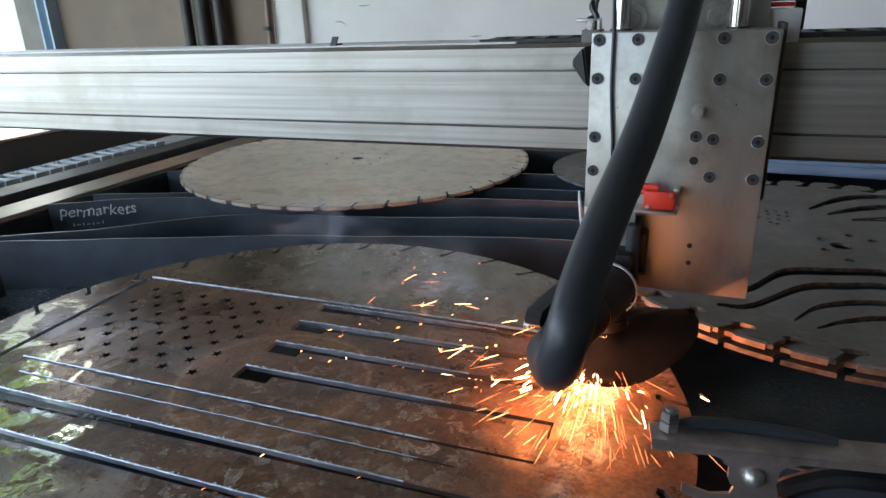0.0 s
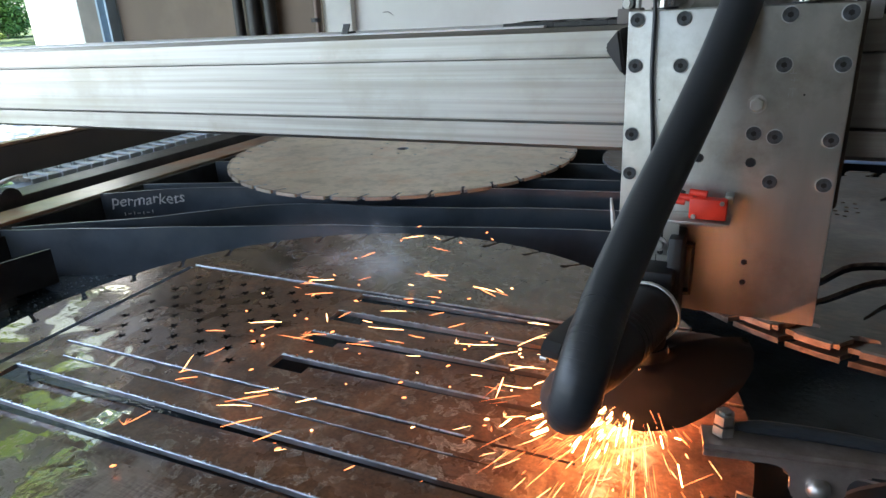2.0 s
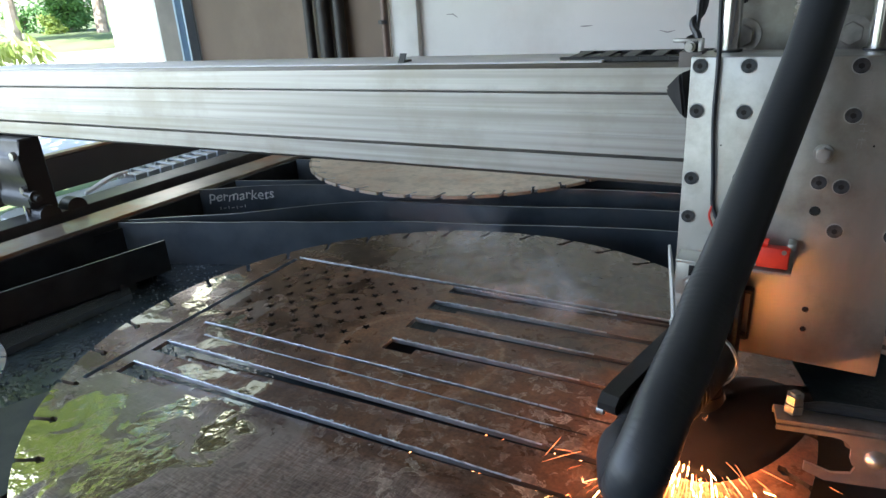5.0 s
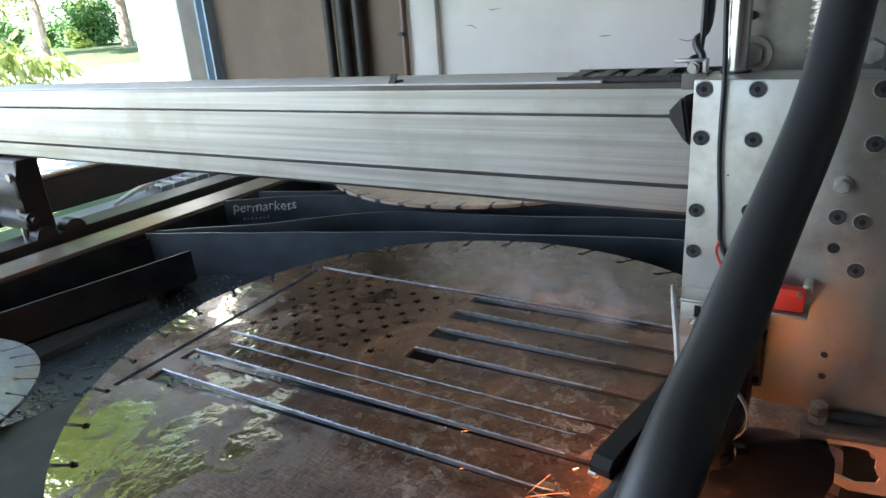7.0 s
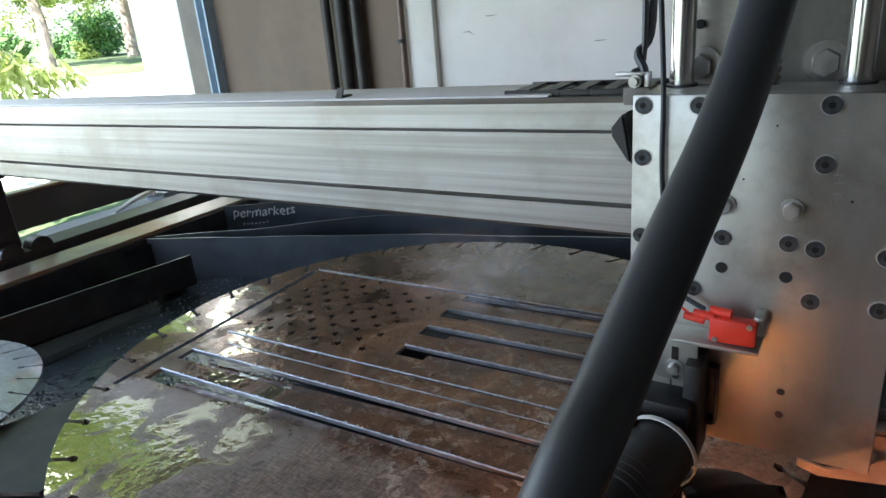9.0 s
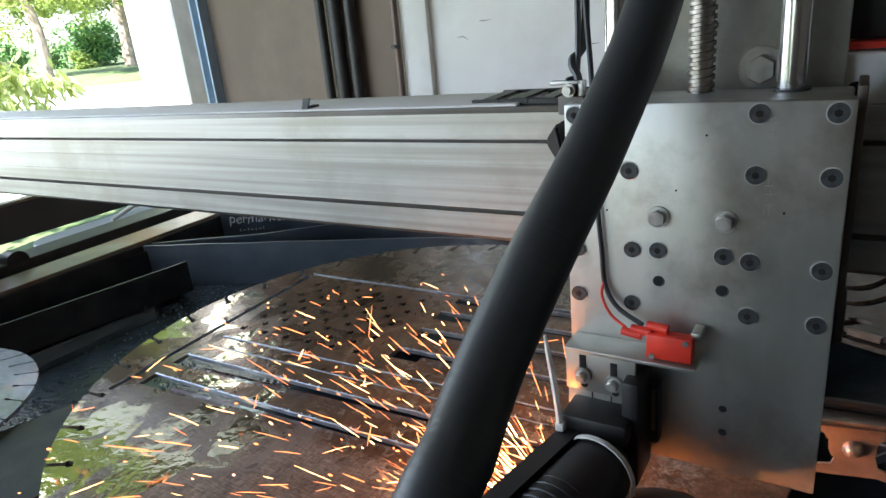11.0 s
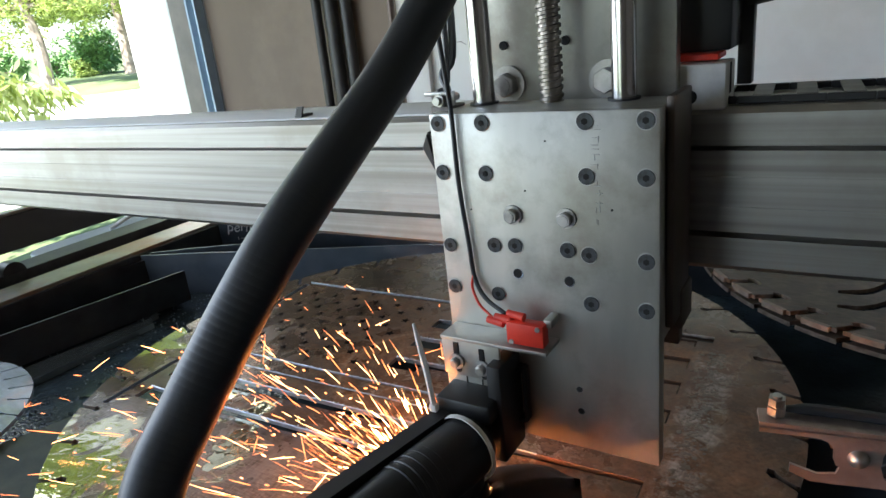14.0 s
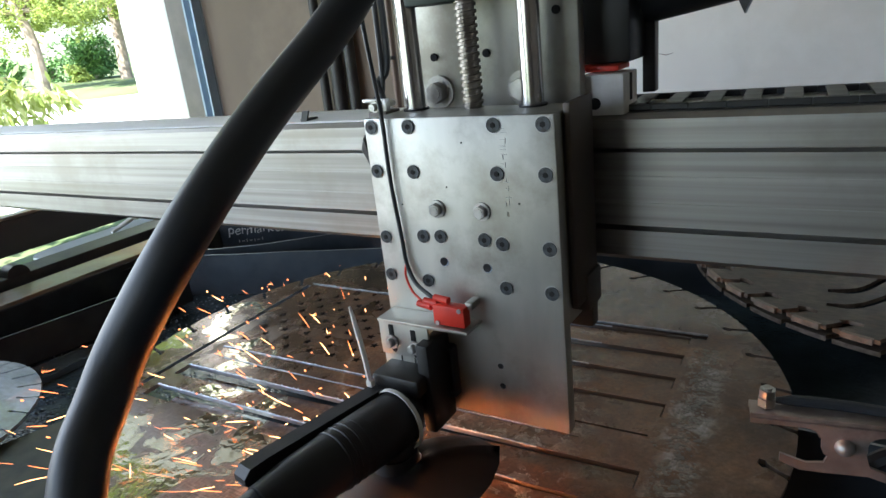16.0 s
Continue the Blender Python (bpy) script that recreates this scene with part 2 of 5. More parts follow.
bm = B(); bm_box(bm, -1.134, 1.888, 0.4, 0.104, 0.024, 2.6, 0.003)
structure("trim_post", bm, WALL, "off-white painted upright post on the wall")
bm = B(); bm_box(bm, -2.285, 1.95, 0.4, 0.16, 0.1, 2.6, 0.004); bm_box(bm, -2.235, 1.894, 0.4, 0.012, 0.012, 2.6)
structure("door_jamb", bm, TRIM, "grey weathered jamb of the garage opening")
bm = B()
bm_prism(bm, [(-2.205, 1.86), (-2.195, 1.86), (-2.185, 1.885), (-2.16, 1.885), (-2.152, 1.855), (-2.142, 1.855), (-2.145, 1.899), (-2.205, 1.899)], "z", FLOOR, 1.7)
structure("door_track", bm, BLUE, "blue-grey steel track of the garage door")
bm = B(); bm_box(bm, -2.60, 2.02, 0.3, 0.44, 0.06, 2.8, 0.004)
structure("wall_outer", bm, WHITE_PAINT, "white sunlit outside boards of the garage")
# unseen walls, ceiling and header, added to close the room and hold light back
bm = B(); bm_box(bm, 2.75, -0.6, 0.4, 0.1, 5.2, 2.6)
structure("wall_right", bm, DARKWOOD, "unseen dark wall added to keep the right side dim")
bm = B(); bm_box(bm, 1.0, -3.15, 0.4, 3.6, 0.1, 2.6)
structure("wall_front", bm, DARKWOOD, "unseen dark wall added behind the camera to block light")
bm = B(); bm_box(bm, 0.2, -0.6, 1.75, 5.4, 5.3, 0.1)
structure("ceiling", bm, DARKWOOD, "unseen dark ceiling added over the garage")
bm = B(); bm_box(bm, -2.4, -0.55, 1.58, 0.1, 4.9, 0.24)
structure("wall_left", bm, WALL, "unseen header added over the open garage side")

back_wall = bpy.data.objects["wall_back"]
rnd = random.Random(6)
for x, z in ((-.985, .285), (-.90, .33), (-.55, .24), (-.33, .225)):
    bm = B()
    q = [(x, 1.8985, z), (x + rnd.uniform(.01, .025), 1.8985, z + rnd.uniform(-.012, .004)), (x + rnd.uniform(.03, .05), 1.8985, z + rnd.uniform(-.016, .006))]
    bm_tube(bm, q, [.0006, .0015, .0005], 5)
    o = new("scuff_mark", mesh_of("scuff_mark", bm, TRIM)); o.parent = back_wall
def stored_pipe(name, x, r, y, z1, material, label, joint=None):
    th = thing(name, label, "pipe", group="pipes against the wall")
    bm = B(); bm_cyl(bm, (x, y, FLOOR), (x + 0.01, y + 0.01, z1), r, seg=16)
    part("tube", bm, material, th)
    if joint:
        bm = B(); bm_cyl(bm, (x, y, joint), (x, y, joint + 0.012), r * 1.35, seg=16)
        part("collar", bm, BLACK, th)
BROWNP = mat("brown_conduit", (0.16, 0.11, 0.09), 0.4, 0.4, (0.11, 0.08, 0.065), 18, 200, 0.1)
stored_pipe("dark_pipe", -1.53, 0.017, 1.865, 1.2, PIPE, "dark steel pipe leaning on the board wall")
stored_pipe("dark_pipe", -1.46, 0.024, 1.862, 1.3, PIPE, "thick dark steel pipe leaning on the board wall")
stored_pipe("dark_pipe", -1.395, 0.020, 1.865, 1.3, PIPE, "dark steel pipe leaning on the board wall")
stored_pipe("conduit", -1.203, 0.012, 1.86, 1.69, BROWNP, "thin brown conduit with a dark collar", 0.265)
# ---- outside ----
random.seed(4)
AX = Vector((-0.83, 0.56, 0))
def ground_height(x, y):
    d = x * AX.x + y * AX.y
    if d < 5: return -1.0
    if d < 13: return -1.0 + (d - 5) / 8 * 0.95
    return -0.05 + (d - 13) * 0.008
bm = B()
steps = [-300, -60, -15, -3, 1, 3, 5, 6.5, 8, 9, 10, 11, 11.7, 13, 15, 18, 24, 35, 60, 120, 300]
side = Vector((0.56, 0.83, 0))
rows_v = []
for d in steps:
    rows_v.append([bm.verts.new((*(AX * d + side * w)[:2], ground_height(*(AX * d)[:2]))) for w in (-200, -60, -25, -12, -6, -3, 0, 3, 6, 12, 25, 60, 200)])
for i, (a, b) in enumerate(zip(rows_v, rows_v[1:])):
    for k in range(12):
        f = bm.faces.new((a[k], a[k + 1], b[k + 1], b[k]))
        f.material_index = 1 if 6.4 < steps[i] < 11.5 else 0
g = structure("ground", bm, [GRASS, DRIVE], "sunlit green lawn with a pale driveway outside", None)

def leaves(bm, centre, radius, n, size, squash=0.8, droop=0.0):
    """Many small leaf blades in uneven clumps about a centre."""
    clumps = [Vector(centre) + Vector((random.gauss(0, .45), random.gauss(0, .45), random.gauss(0, .45 * squash))) * radius for _ in range(max(4, n // 45))]
    for _ in range(n):
        c = random.choice(clumps) + Vector((random.gauss(0, 1), random.gauss(0, 1), random.gauss(0, .8))) * radius * 0.14
        d = Vector((random.gauss(0, 1), random.gauss(0, 1), random.gauss(-droop, .7))).normalized()
        s = d.cross(Vector((random.random() - .5, random.random() - .5, random.random() + .2))).normalized()
        l = size * random.uniform(.6, 1.3)
        w = l * 0.3
        m = c + d * l * .5
        bm.faces.new([bm.verts.new(p) for p in (c, m + s * w, c + d * l, m - s * w)])

def tree(name, label, x, y, z, height, trunk_r, crowns, n, size, leaf, lean=0.0):
    th = thing(name, label, "tree", pose(x, y, z))
    bm = B()
    bm_tube(bm, spline([(0, 0, -0.1), (0.02, 0.03, height * .25), (lean * .5, 0, height * .5), (lean, 0.05, height * .8)], 4), [trunk_r * (1.25 - .055 * i) for i in range(13)], 10)
    for cx, cy, cz, r in crowns:
        bm_tube(bm, spline([(lean * .5, 0, height * .42), (cx * .5, cy * .5, (cz + height * .42) / 2), (cx, cy, cz)], 3), [trunk_r * f for f in (.5, .45, .4, .35, .3, .2, .12)], 7)
    part("trunk", bm, BARK, th)
    bm = B()
    for cx, cy, cz, r in crowns:
        leaves(bm, (cx, cy, cz), r, n, size)
    part("crown", bm, leaf, th, smooth=None)
def at_far(az, d): return (-math.sin(radians(az)) * d, math.cos(radians(az)) * d)
x, y = at_far(56.2, 15)
tree("tree", "broad leafy tree with a pale forked trunk on the lawn", x, y, -0.05, 3.4, 0.10, [(0.8, .3, 2.6, 1.2), (-.9, -.2, 2.5, 1.2), (0, .5, 3.3, 1.4), (-1.9, -.6, 2.1, 1.0), (-.5, 0, 1.40, .55), (.5, .2, 1.42, .5), (1.3, .3, 1.5, .6), (-1.3, -.5, 1.42, .6)], 2300, 0.075, LEAF, 0.15)
x, y = at_far(61.9, 13)
tree("tree", "leafy tree with a slanting pale trunk on the lawn", x, y, -0.1, 3.2, 0.09, [(0.7, .3, 2.5, 1.0), (-.9, -.2, 2.3, 1.1), (0, .5, 3.1, 1.3), (1.5, .8, 2.6, .9), (-.6, 0, 1.35, .5), (.6, .4, 1.38, .5), (0, .2, 1.55, .6), (-1.2, -.8, 1.38, .5)], 2300, 0.07, LEAF, -0.3)
x, y = at_far(70.5, 5.2)
tree("tree", "young tree with hanging leafy branches close to the opening", x, y, -1.0, 3.6, 0.09, [(0.3, .2, 3.0, 1.0), (-.6, -.3, 3.3, 1.1), (.3, -.9, 3.1, 1.0), (0.5, 0.75, 2.6, .6), (-.4, .8, 3.5, 1.0), (0.2, -.3, 4.0, 1.1), (.1, .5, 4.4, 1.1), (-.3, 1.3, 3.0, .7)], 1500, 0.12, LEAF, 0.1)
def bush(label, az, d, z, r, n, m):
    th = thing("bush", label, "bush", pose(*at_far(az, d), z))
    bm = B(); leaves(bm, (0, 0, r * .75), r, n, 0.085, .9)
    part("foliage", bm, m, th, smooth=None)
    bm = B(); bm_tube(bm, [(0, 0, -.1), (.03, 0, r * .4), (0, .05, r * .8)], [.05, .04, .02], 6)
    part("stem", bm, BARK, th)
bush("large rounded dark green bush on the lawn", 58.3, 17, 0.0, .62, 6500, BUSH)
bush("low pale green bush at the lawn's edge", 59.4, 16, -0.05, .24, 900, LEAF)
bush("low dark shrub beside a tree", 61.2, 18, 0.0, .36, 1200, BUSH)
bush("reddish green shrub at the lawn's edge", 64.0, 17, 0.0, .46, 1700, BUSH)
# a low hanging branch close outside
th = thing("hanging_branch", "thin grey branch with drooping green leaves, some lightened for sunlight", "branch")
bx, by = at_far(66, 3.3)
bm = B(); bm_tube(bm, spline([(bx - .3, by - .5, -.9), (bx - .2, by - .3, .0), (bx, by, .31), (*at_far(63.2, 3.4), .33)], 5), [.014 - .0007 * i for i in range(16)], 6)
part("twig", bm, BARK, th)
bm = B()
for az, zz, r, count in ((65.2, .34, .10, 60), (64.0, .30, .09, 60), (63.0, .27, .08, 50), (62.2, .24, .06, 36), (60.5, .25, .06, 46), (64.4, .20, .09, 50), (65.6, .16, .09, 50), (62.0, .15, .04, 16)):
    for _ in range(count):
        c = Vector((*at_far(az, 3.35), zz)) + Vector((random.gauss(0, .5), random.gauss(0, .5), random.gauss(0, .5))) * r
        d = Vector((random.gauss(0, .5), random.gauss(0, .5), random.gauss(-.9, .4))).normalized()
        sd_ = d.cross(Vector((random.random() - .5, random.random() - .5, .2))).normalized()
        l = random.uniform(.05, .095)
        m1, m2 = c + d * l * .35, c + d * l * .7
        bm.faces.new([bm.verts.new(p) for p in (c, m1 + sd_ * l * .13, m2 + sd_ * l * .10, c + d * l, m2 - sd_ * l * .10, m1 - sd_ * l * .13)]).material_index = random.random() < .45
part("foliage", bm, [SUNLIT_LEAF, LEAF], th, smooth=None)

# ---- cutting table ----
def bar(name, label, cat, prof, y0, y1, material, group=""):
    bm = B(); bm_prism(bm, prof, "y", y0, y1)
    bmesh.ops.bevel(bm, geom=bm.edges[:], offset=0.0012, segments=1, affect="EDGES")
    return solo(name, bm, material, label, cat, group)
bar("side_bar", "rusty paint-worn flat steel bar along the table edge", "steel bar", [(-1.085, -0.03), (-1.015, -0.03), (-1.015, 0), (-1.085, 0)], -0.9, 1.78, RUST)
bar("side_rail", "black steel guide rail along the table edge", "rail", [(-1.20, -0.09), (-1.10, -0.09), (-1.10, -.012), (-1.125, -.012), (-1.125, 0.008), (-1.19, 0.008), (-1.19, -.02), (-1.20, -.02)], -0.9, 1.78, BLACK)
bar("table_side", "black steel side wall of the water table", "table side", [(-1.018, -0.30), (-1.008, -0.30), (-1.008, -0.006), (-1.018, -0.006)], -0.9, 1.78, BLACK)
bar("outer_channel", "dark brown steel channel outside the guide rail", "steel channel", [(-1.43, -0.022), (-1.40, -0.022), (-1.40, 0.053), (-1.43, 0.053)], -0.9, 1.6, mat("dark_brown_steel", (0.055, 0.042, 0.035), 0.5, 0.3, (0.04, 0.03, 0.026), 10, 150, 0.15))
bar("edge_strip", "pale worn strip on top of the dark channel", "steel strip", [(-1.432, 0.0535), (-1.405, 0.0535), (-1.405, 0.060), (-1.432, 0.060)], -0.9, 1.6, RUST)
# cable tray with a chain
bm = B()
bm_prism(bm, [(-1.312, 1.7), *[(-1.267 + .045 * math.cos(a), .660 + .045 * math.sin(a)) for a in [math.pi + math.pi * k / 10 for k in range(11)]], (-1.222, 1.7)], "z", -0.022, -0.010)
bmesh.ops.bevel(bm, geom=bm.edges[:], offset=0.002, segments=1, affect="EDGES")
solo("cable_tray", bm, mat("pale_tray_paint", (0.50, 0.56, 0.62), 0.35, 0.2, (0.42, 0.48, 0.54), 14, 200, 0.1), "pale blue-grey rounded metal tray beside the guide rail", "cable tray")
chain = thing("rail_cable_chain", "grey cable chain with open links along the rail", "cable chain")
link = None
for k in range(15):
    yy = 0.90 + .034 * k
    if link is None:
        bm = B(); bm_box(bm, 0, 0, 0, .07, .010, .004, .001); bm_box(bm, -.032, .004, -.006, .006, .03, .016, .001); bm_box(bm, .032, .004, -.006, .006, .03, .016, .001)
        link = mesh_of("chain_link", bm, mat("pale_chain_plastic", (0.50, 0.55, 0.60), 0.4, 0.1, (0.40, 0.44, 0.49), 30, 200, 0.1))
    o = new("chain_link", link); o.parent = chain; o.location = (-1.267, yy, 0.006)
for k in range(3):
    bm = B(); bm_tube(bm, spline([(-1.287 + .016 * k, .82 - .02 * k, -.006), (-1.277 + .016 * k, .87, .010 + .004 * k), (-1.277 + .012 * k, .93, .001), (-1.277 + .012 * k, 1.4, .001)], 5), .004, 7)
    part("cable", bm, WHITEP, chain)

# slats
water_table = thing("water_table", "black steel water table with bowed slats", "cutting table")
SLAT_EDGE = mat("bare_slat_edge", (0.30, 0.32, 0.34), 0.4, 0.6, (0.18, 0.19, 0.21), 60, 300, 0.3)
def slat(path, z0, z1, label):
    bm = B()
    pts = spline([(x, y, 0) for x, y in path], 6)
    lo = []
    for i, p in enumerate(pts):
        d = (pts[min(i + 1, len(pts) - 1)] - pts[max(i - 1, 0)]).normalized()
        n = Vector((-d.y, d.x, 0)) * 0.0016
        w = 0.0016 * noise.noise(p * 9)
        lo.append([bm.verts.new(p + n * s + Vector((0, 0, z + (w if z == z1 else 0)))) for s, z in ((-1, z0), (1, z0), (1, z1), (-1, z1))])
    for a, b in zip(lo, lo[1:]):
        for k in range(4):
            bm.faces.new((a[k], a[(k + 1) % 4], b[(k + 1) % 4], b[k])).material_index = 1 if k == 2 else 0
    bm.faces.new(lo[0]); bm.faces.new(lo[-1])
    return part("slat", bm, [SLAT, SLAT_EDGE], water_table, label, 30)
slat([(-1.005, .684), (-.75, .785), (-.53, .872), (-.35, .925), (-.114, .99), (.2, 1.03), (.7, 1.05)], -.12, -.007, "bowed dark steel slat standing in the water table")
slat([(-1.0, .700), (-.82, .815), (-.634, .955), (-.4, 1.01), (-.135, 1.085), (.2, 1.12), (.7, 1.13)], -.12, -.007, "bowed dark steel slat standing in the water table")
slat([(-1.005, .872), (-.986, .885), (-.879, .949), (-.75, 1.0), (-.5, 1.07), (-.15, 1.16), (.3, 1.2), (.7, 1.21)], -.12, .002, "bowed dark steel slat with chalk writing on it")
slat([(-1.0, .965), (-.82, 1.03), (-.6, 1.12), (-.2, 1.24), (.3, 1.28), (.7, 1.29)], -.12, -.003, "bowed dark steel slat standing in the water table")
slat([(-1.0, 1.16), (-.5, 1.30), (0, 1.38), (.7, 1.4)], -.12, -.003, "bowed dark steel slat standing in the water table")
slat([(-1.0, 1.5), (-.5, 1.55), (0, 1.6), (.7, 1.6)], -.12, -.003, "bowed dark steel slat standing in the water table")
for yy in (.30, .55):
    slat([(-.50, yy), (-.3, yy + .01), (.2, yy), (.7, yy)], -.12, -.0055, "dark steel slat under the flag blade")
slat([(.22, .2), (.45, .35), (.7, .45)], -.12, -.006, "dark steel slat standing in the water table")
# chalk word
fc = bpy.data.curves.new("chalk_word", "FONT")
fc.body, fc.size, fc.extrude, fc.align_x = "permarkets", 0.03, 0.0002, "LEFT"
fo = bpy.data.objects.new("chalk_word", fc)
me = bpy.data.meshes.new_from_object(fo)
bpy.data.objects.remove(fo)
me.materials.clear(); me.materials.append(CHALK)
co = np.empty(len(me.vertices) * 3); me.vertices.foreach_get("co", co)
co = co.reshape(-1, 3)
wd = co[:, 0].max()
co[:, 0] *= 0.134 / wd
co[:, 1] += .0014 * np.sin(co[:, 0] * 260) + .0010 * np.sin(co[:, 0] * 90 + 1)
co[:, 0] += .16 * co[:, 1] + .0006 * np.sin(co[:, 1] * 700)
me.vertices.foreach_set("co", co.ravel())
word = tagged(new("chalk_word", me), "white handwritten chalk word on the dark slat", "writing")
word.matrix_basis = Matrix.Translation((-.990, .8785, -.024)) @ Euler((radians(90), 0, math.atan2(.949 - .885, -.879 + .986))).to_matrix().to_4x4()

bm = B()
rnd = random.Random(4)
for k in range(7):
    bm_box(bm, .022 + .0085 * k, rnd.uniform(-.016, -.0135), .0002, *((.006, .0012, .0004) if k % 2 else (.0012, .006, .0004)))
chalk_row = tagged(new("chalk_strokes", mesh_of("chalk_strokes", bm, CHALK)), "faint white chalk strokes under the chalk word", "writing")
chalk_row.matrix_basis = word.matrix_basis.copy()
# black tray bar on the water
tray = thing("black_angle_bar", "black steel angle bar lying over the water", "angle bar")
ang = math.atan2(.383 - .675, -.923 + .868)
def along(p, u, w, z):  # u along the bar, w across
    return (-.868 + u * math.cos(ang) - w * math.sin(ang), .675 + u * math.sin(ang) + w * math.cos(ang), z)
for nm, quad in (("front_flange", ((0, 0, -.075), (.55, 0, -.075), (.55, 0, -.019), (0, 0, -.019))), ("web", ((0, -.005, -.072), (.55, -.005, -.072), (.55, -.129, -.072), (0, -.129, -.072))), ("back_flange", ((.0, -.13, -.075), (.55, -.13, -.075), (.55, -.13, -.017), (0, -.13, -.017)))):
    bm = B()
    f = bm.faces.new([bm.verts.new(along(None, *q)) for q in quad])
    f.normal_update()
    nrm = f.normal.copy()
    r = bmesh.ops.extrude_face_region(bm, geom=[f])
    bmesh.ops.translate(bm, vec=nrm * .004, verts=[v for v in r["geom"] if isinstance(v, bmesh.types.BMVert)])
    part(nm, bm, BLACK, tray)
bm = B(); bm_box(bm, -.893, .60, -.10, .02, .03, .06, .002)
part("foot", bm, BLACK, tray)
GREYW = mat("wet_grey_steel", (0.34, 0.40, 0.44), 0.14, 0.7, (0.24, 0.28, 0.31), 14, 200, 0.15)
bm = B(); bm_prism(bm, [(-.885, .60), (-.855, .585), (-.86, .33), (-.93, .05), (-.97, .06), (-.925, .34)], "z", -.092, -.078)
solo("grey_flat_bar", bm, GREYW, "wet grey steel flat bar lying in the water", "flat bar")

bm = B(); bmesh.ops.create_grid(bm, x_segments=2, y_segments=2, size=1, matrix=Matrix.LocRotScale((0.1, 0.44, -0.088), None, (1.11, 1.34, 1)))
solo("table_water", bm, WATER, "dark dirty water with floating slag in the table", "water", kind="structure")
bm = B(); bm_box(bm, 0.1, 0.44, -0.31, 2.24, 2.68, 0.02); bm_box(bm, 0.1, 1.79, -.16, 2.24, .02, .31); bm_box(bm, 0.1, -.91, -.16, 2.24, .02, .31); bm_box(bm, 1.22, .44, -.16, .02, 2.68, .31)
part("basin", bm, BLACK, water_table)
table = water_table
for x, y in ((-1.0, -.85), (-1.0, 1.72), (1.18, -.85), (1.18, 1.72)):
    bm = B(); bm_box(bm, x, y, (FLOOR - .32) / 2, .06, .06, abs(FLOOR + .32), .003)
    part("leg", bm, BLACK, table)
# floating slag grains
SLAG = mat("slag_grains", (0.14, 0.17, 0.20), 0.4, 0.3, (0.03, 0.04, 0.05), 60, 300, 0.2)
random.seed(7)
bm = B()
for _ in range(2600):
    u, v = random.random(), random.random()
    x, y = -.98 + .50 * u, .06 + .72 * v
    if math.hypot(x + .252, y - .513) < .36: continue
    if noise.noise(Vector((x * 9, y * 9, 0))) < -.22: continue
    s = random.uniform(.0012, .0038)
    c = Vector((x, y, -.087))
    a = random.random() * 6.28
    vs = [bm.verts.new(c + Vector((s * math.cos(a + k * 2.09), s * math.sin(a + k * 2.09) * .7, 0))) for k in range(3)]
    top = bm.verts.new(c + Vector((0, 0, s * .8)))
    for k in range(3): bm.faces.new((vs[k], vs[(k + 1) % 3], top))
tagged(solo("slag_grains", bm, SLAG, "pale slag grains floating on the table water", "slag"), kind="stuff")

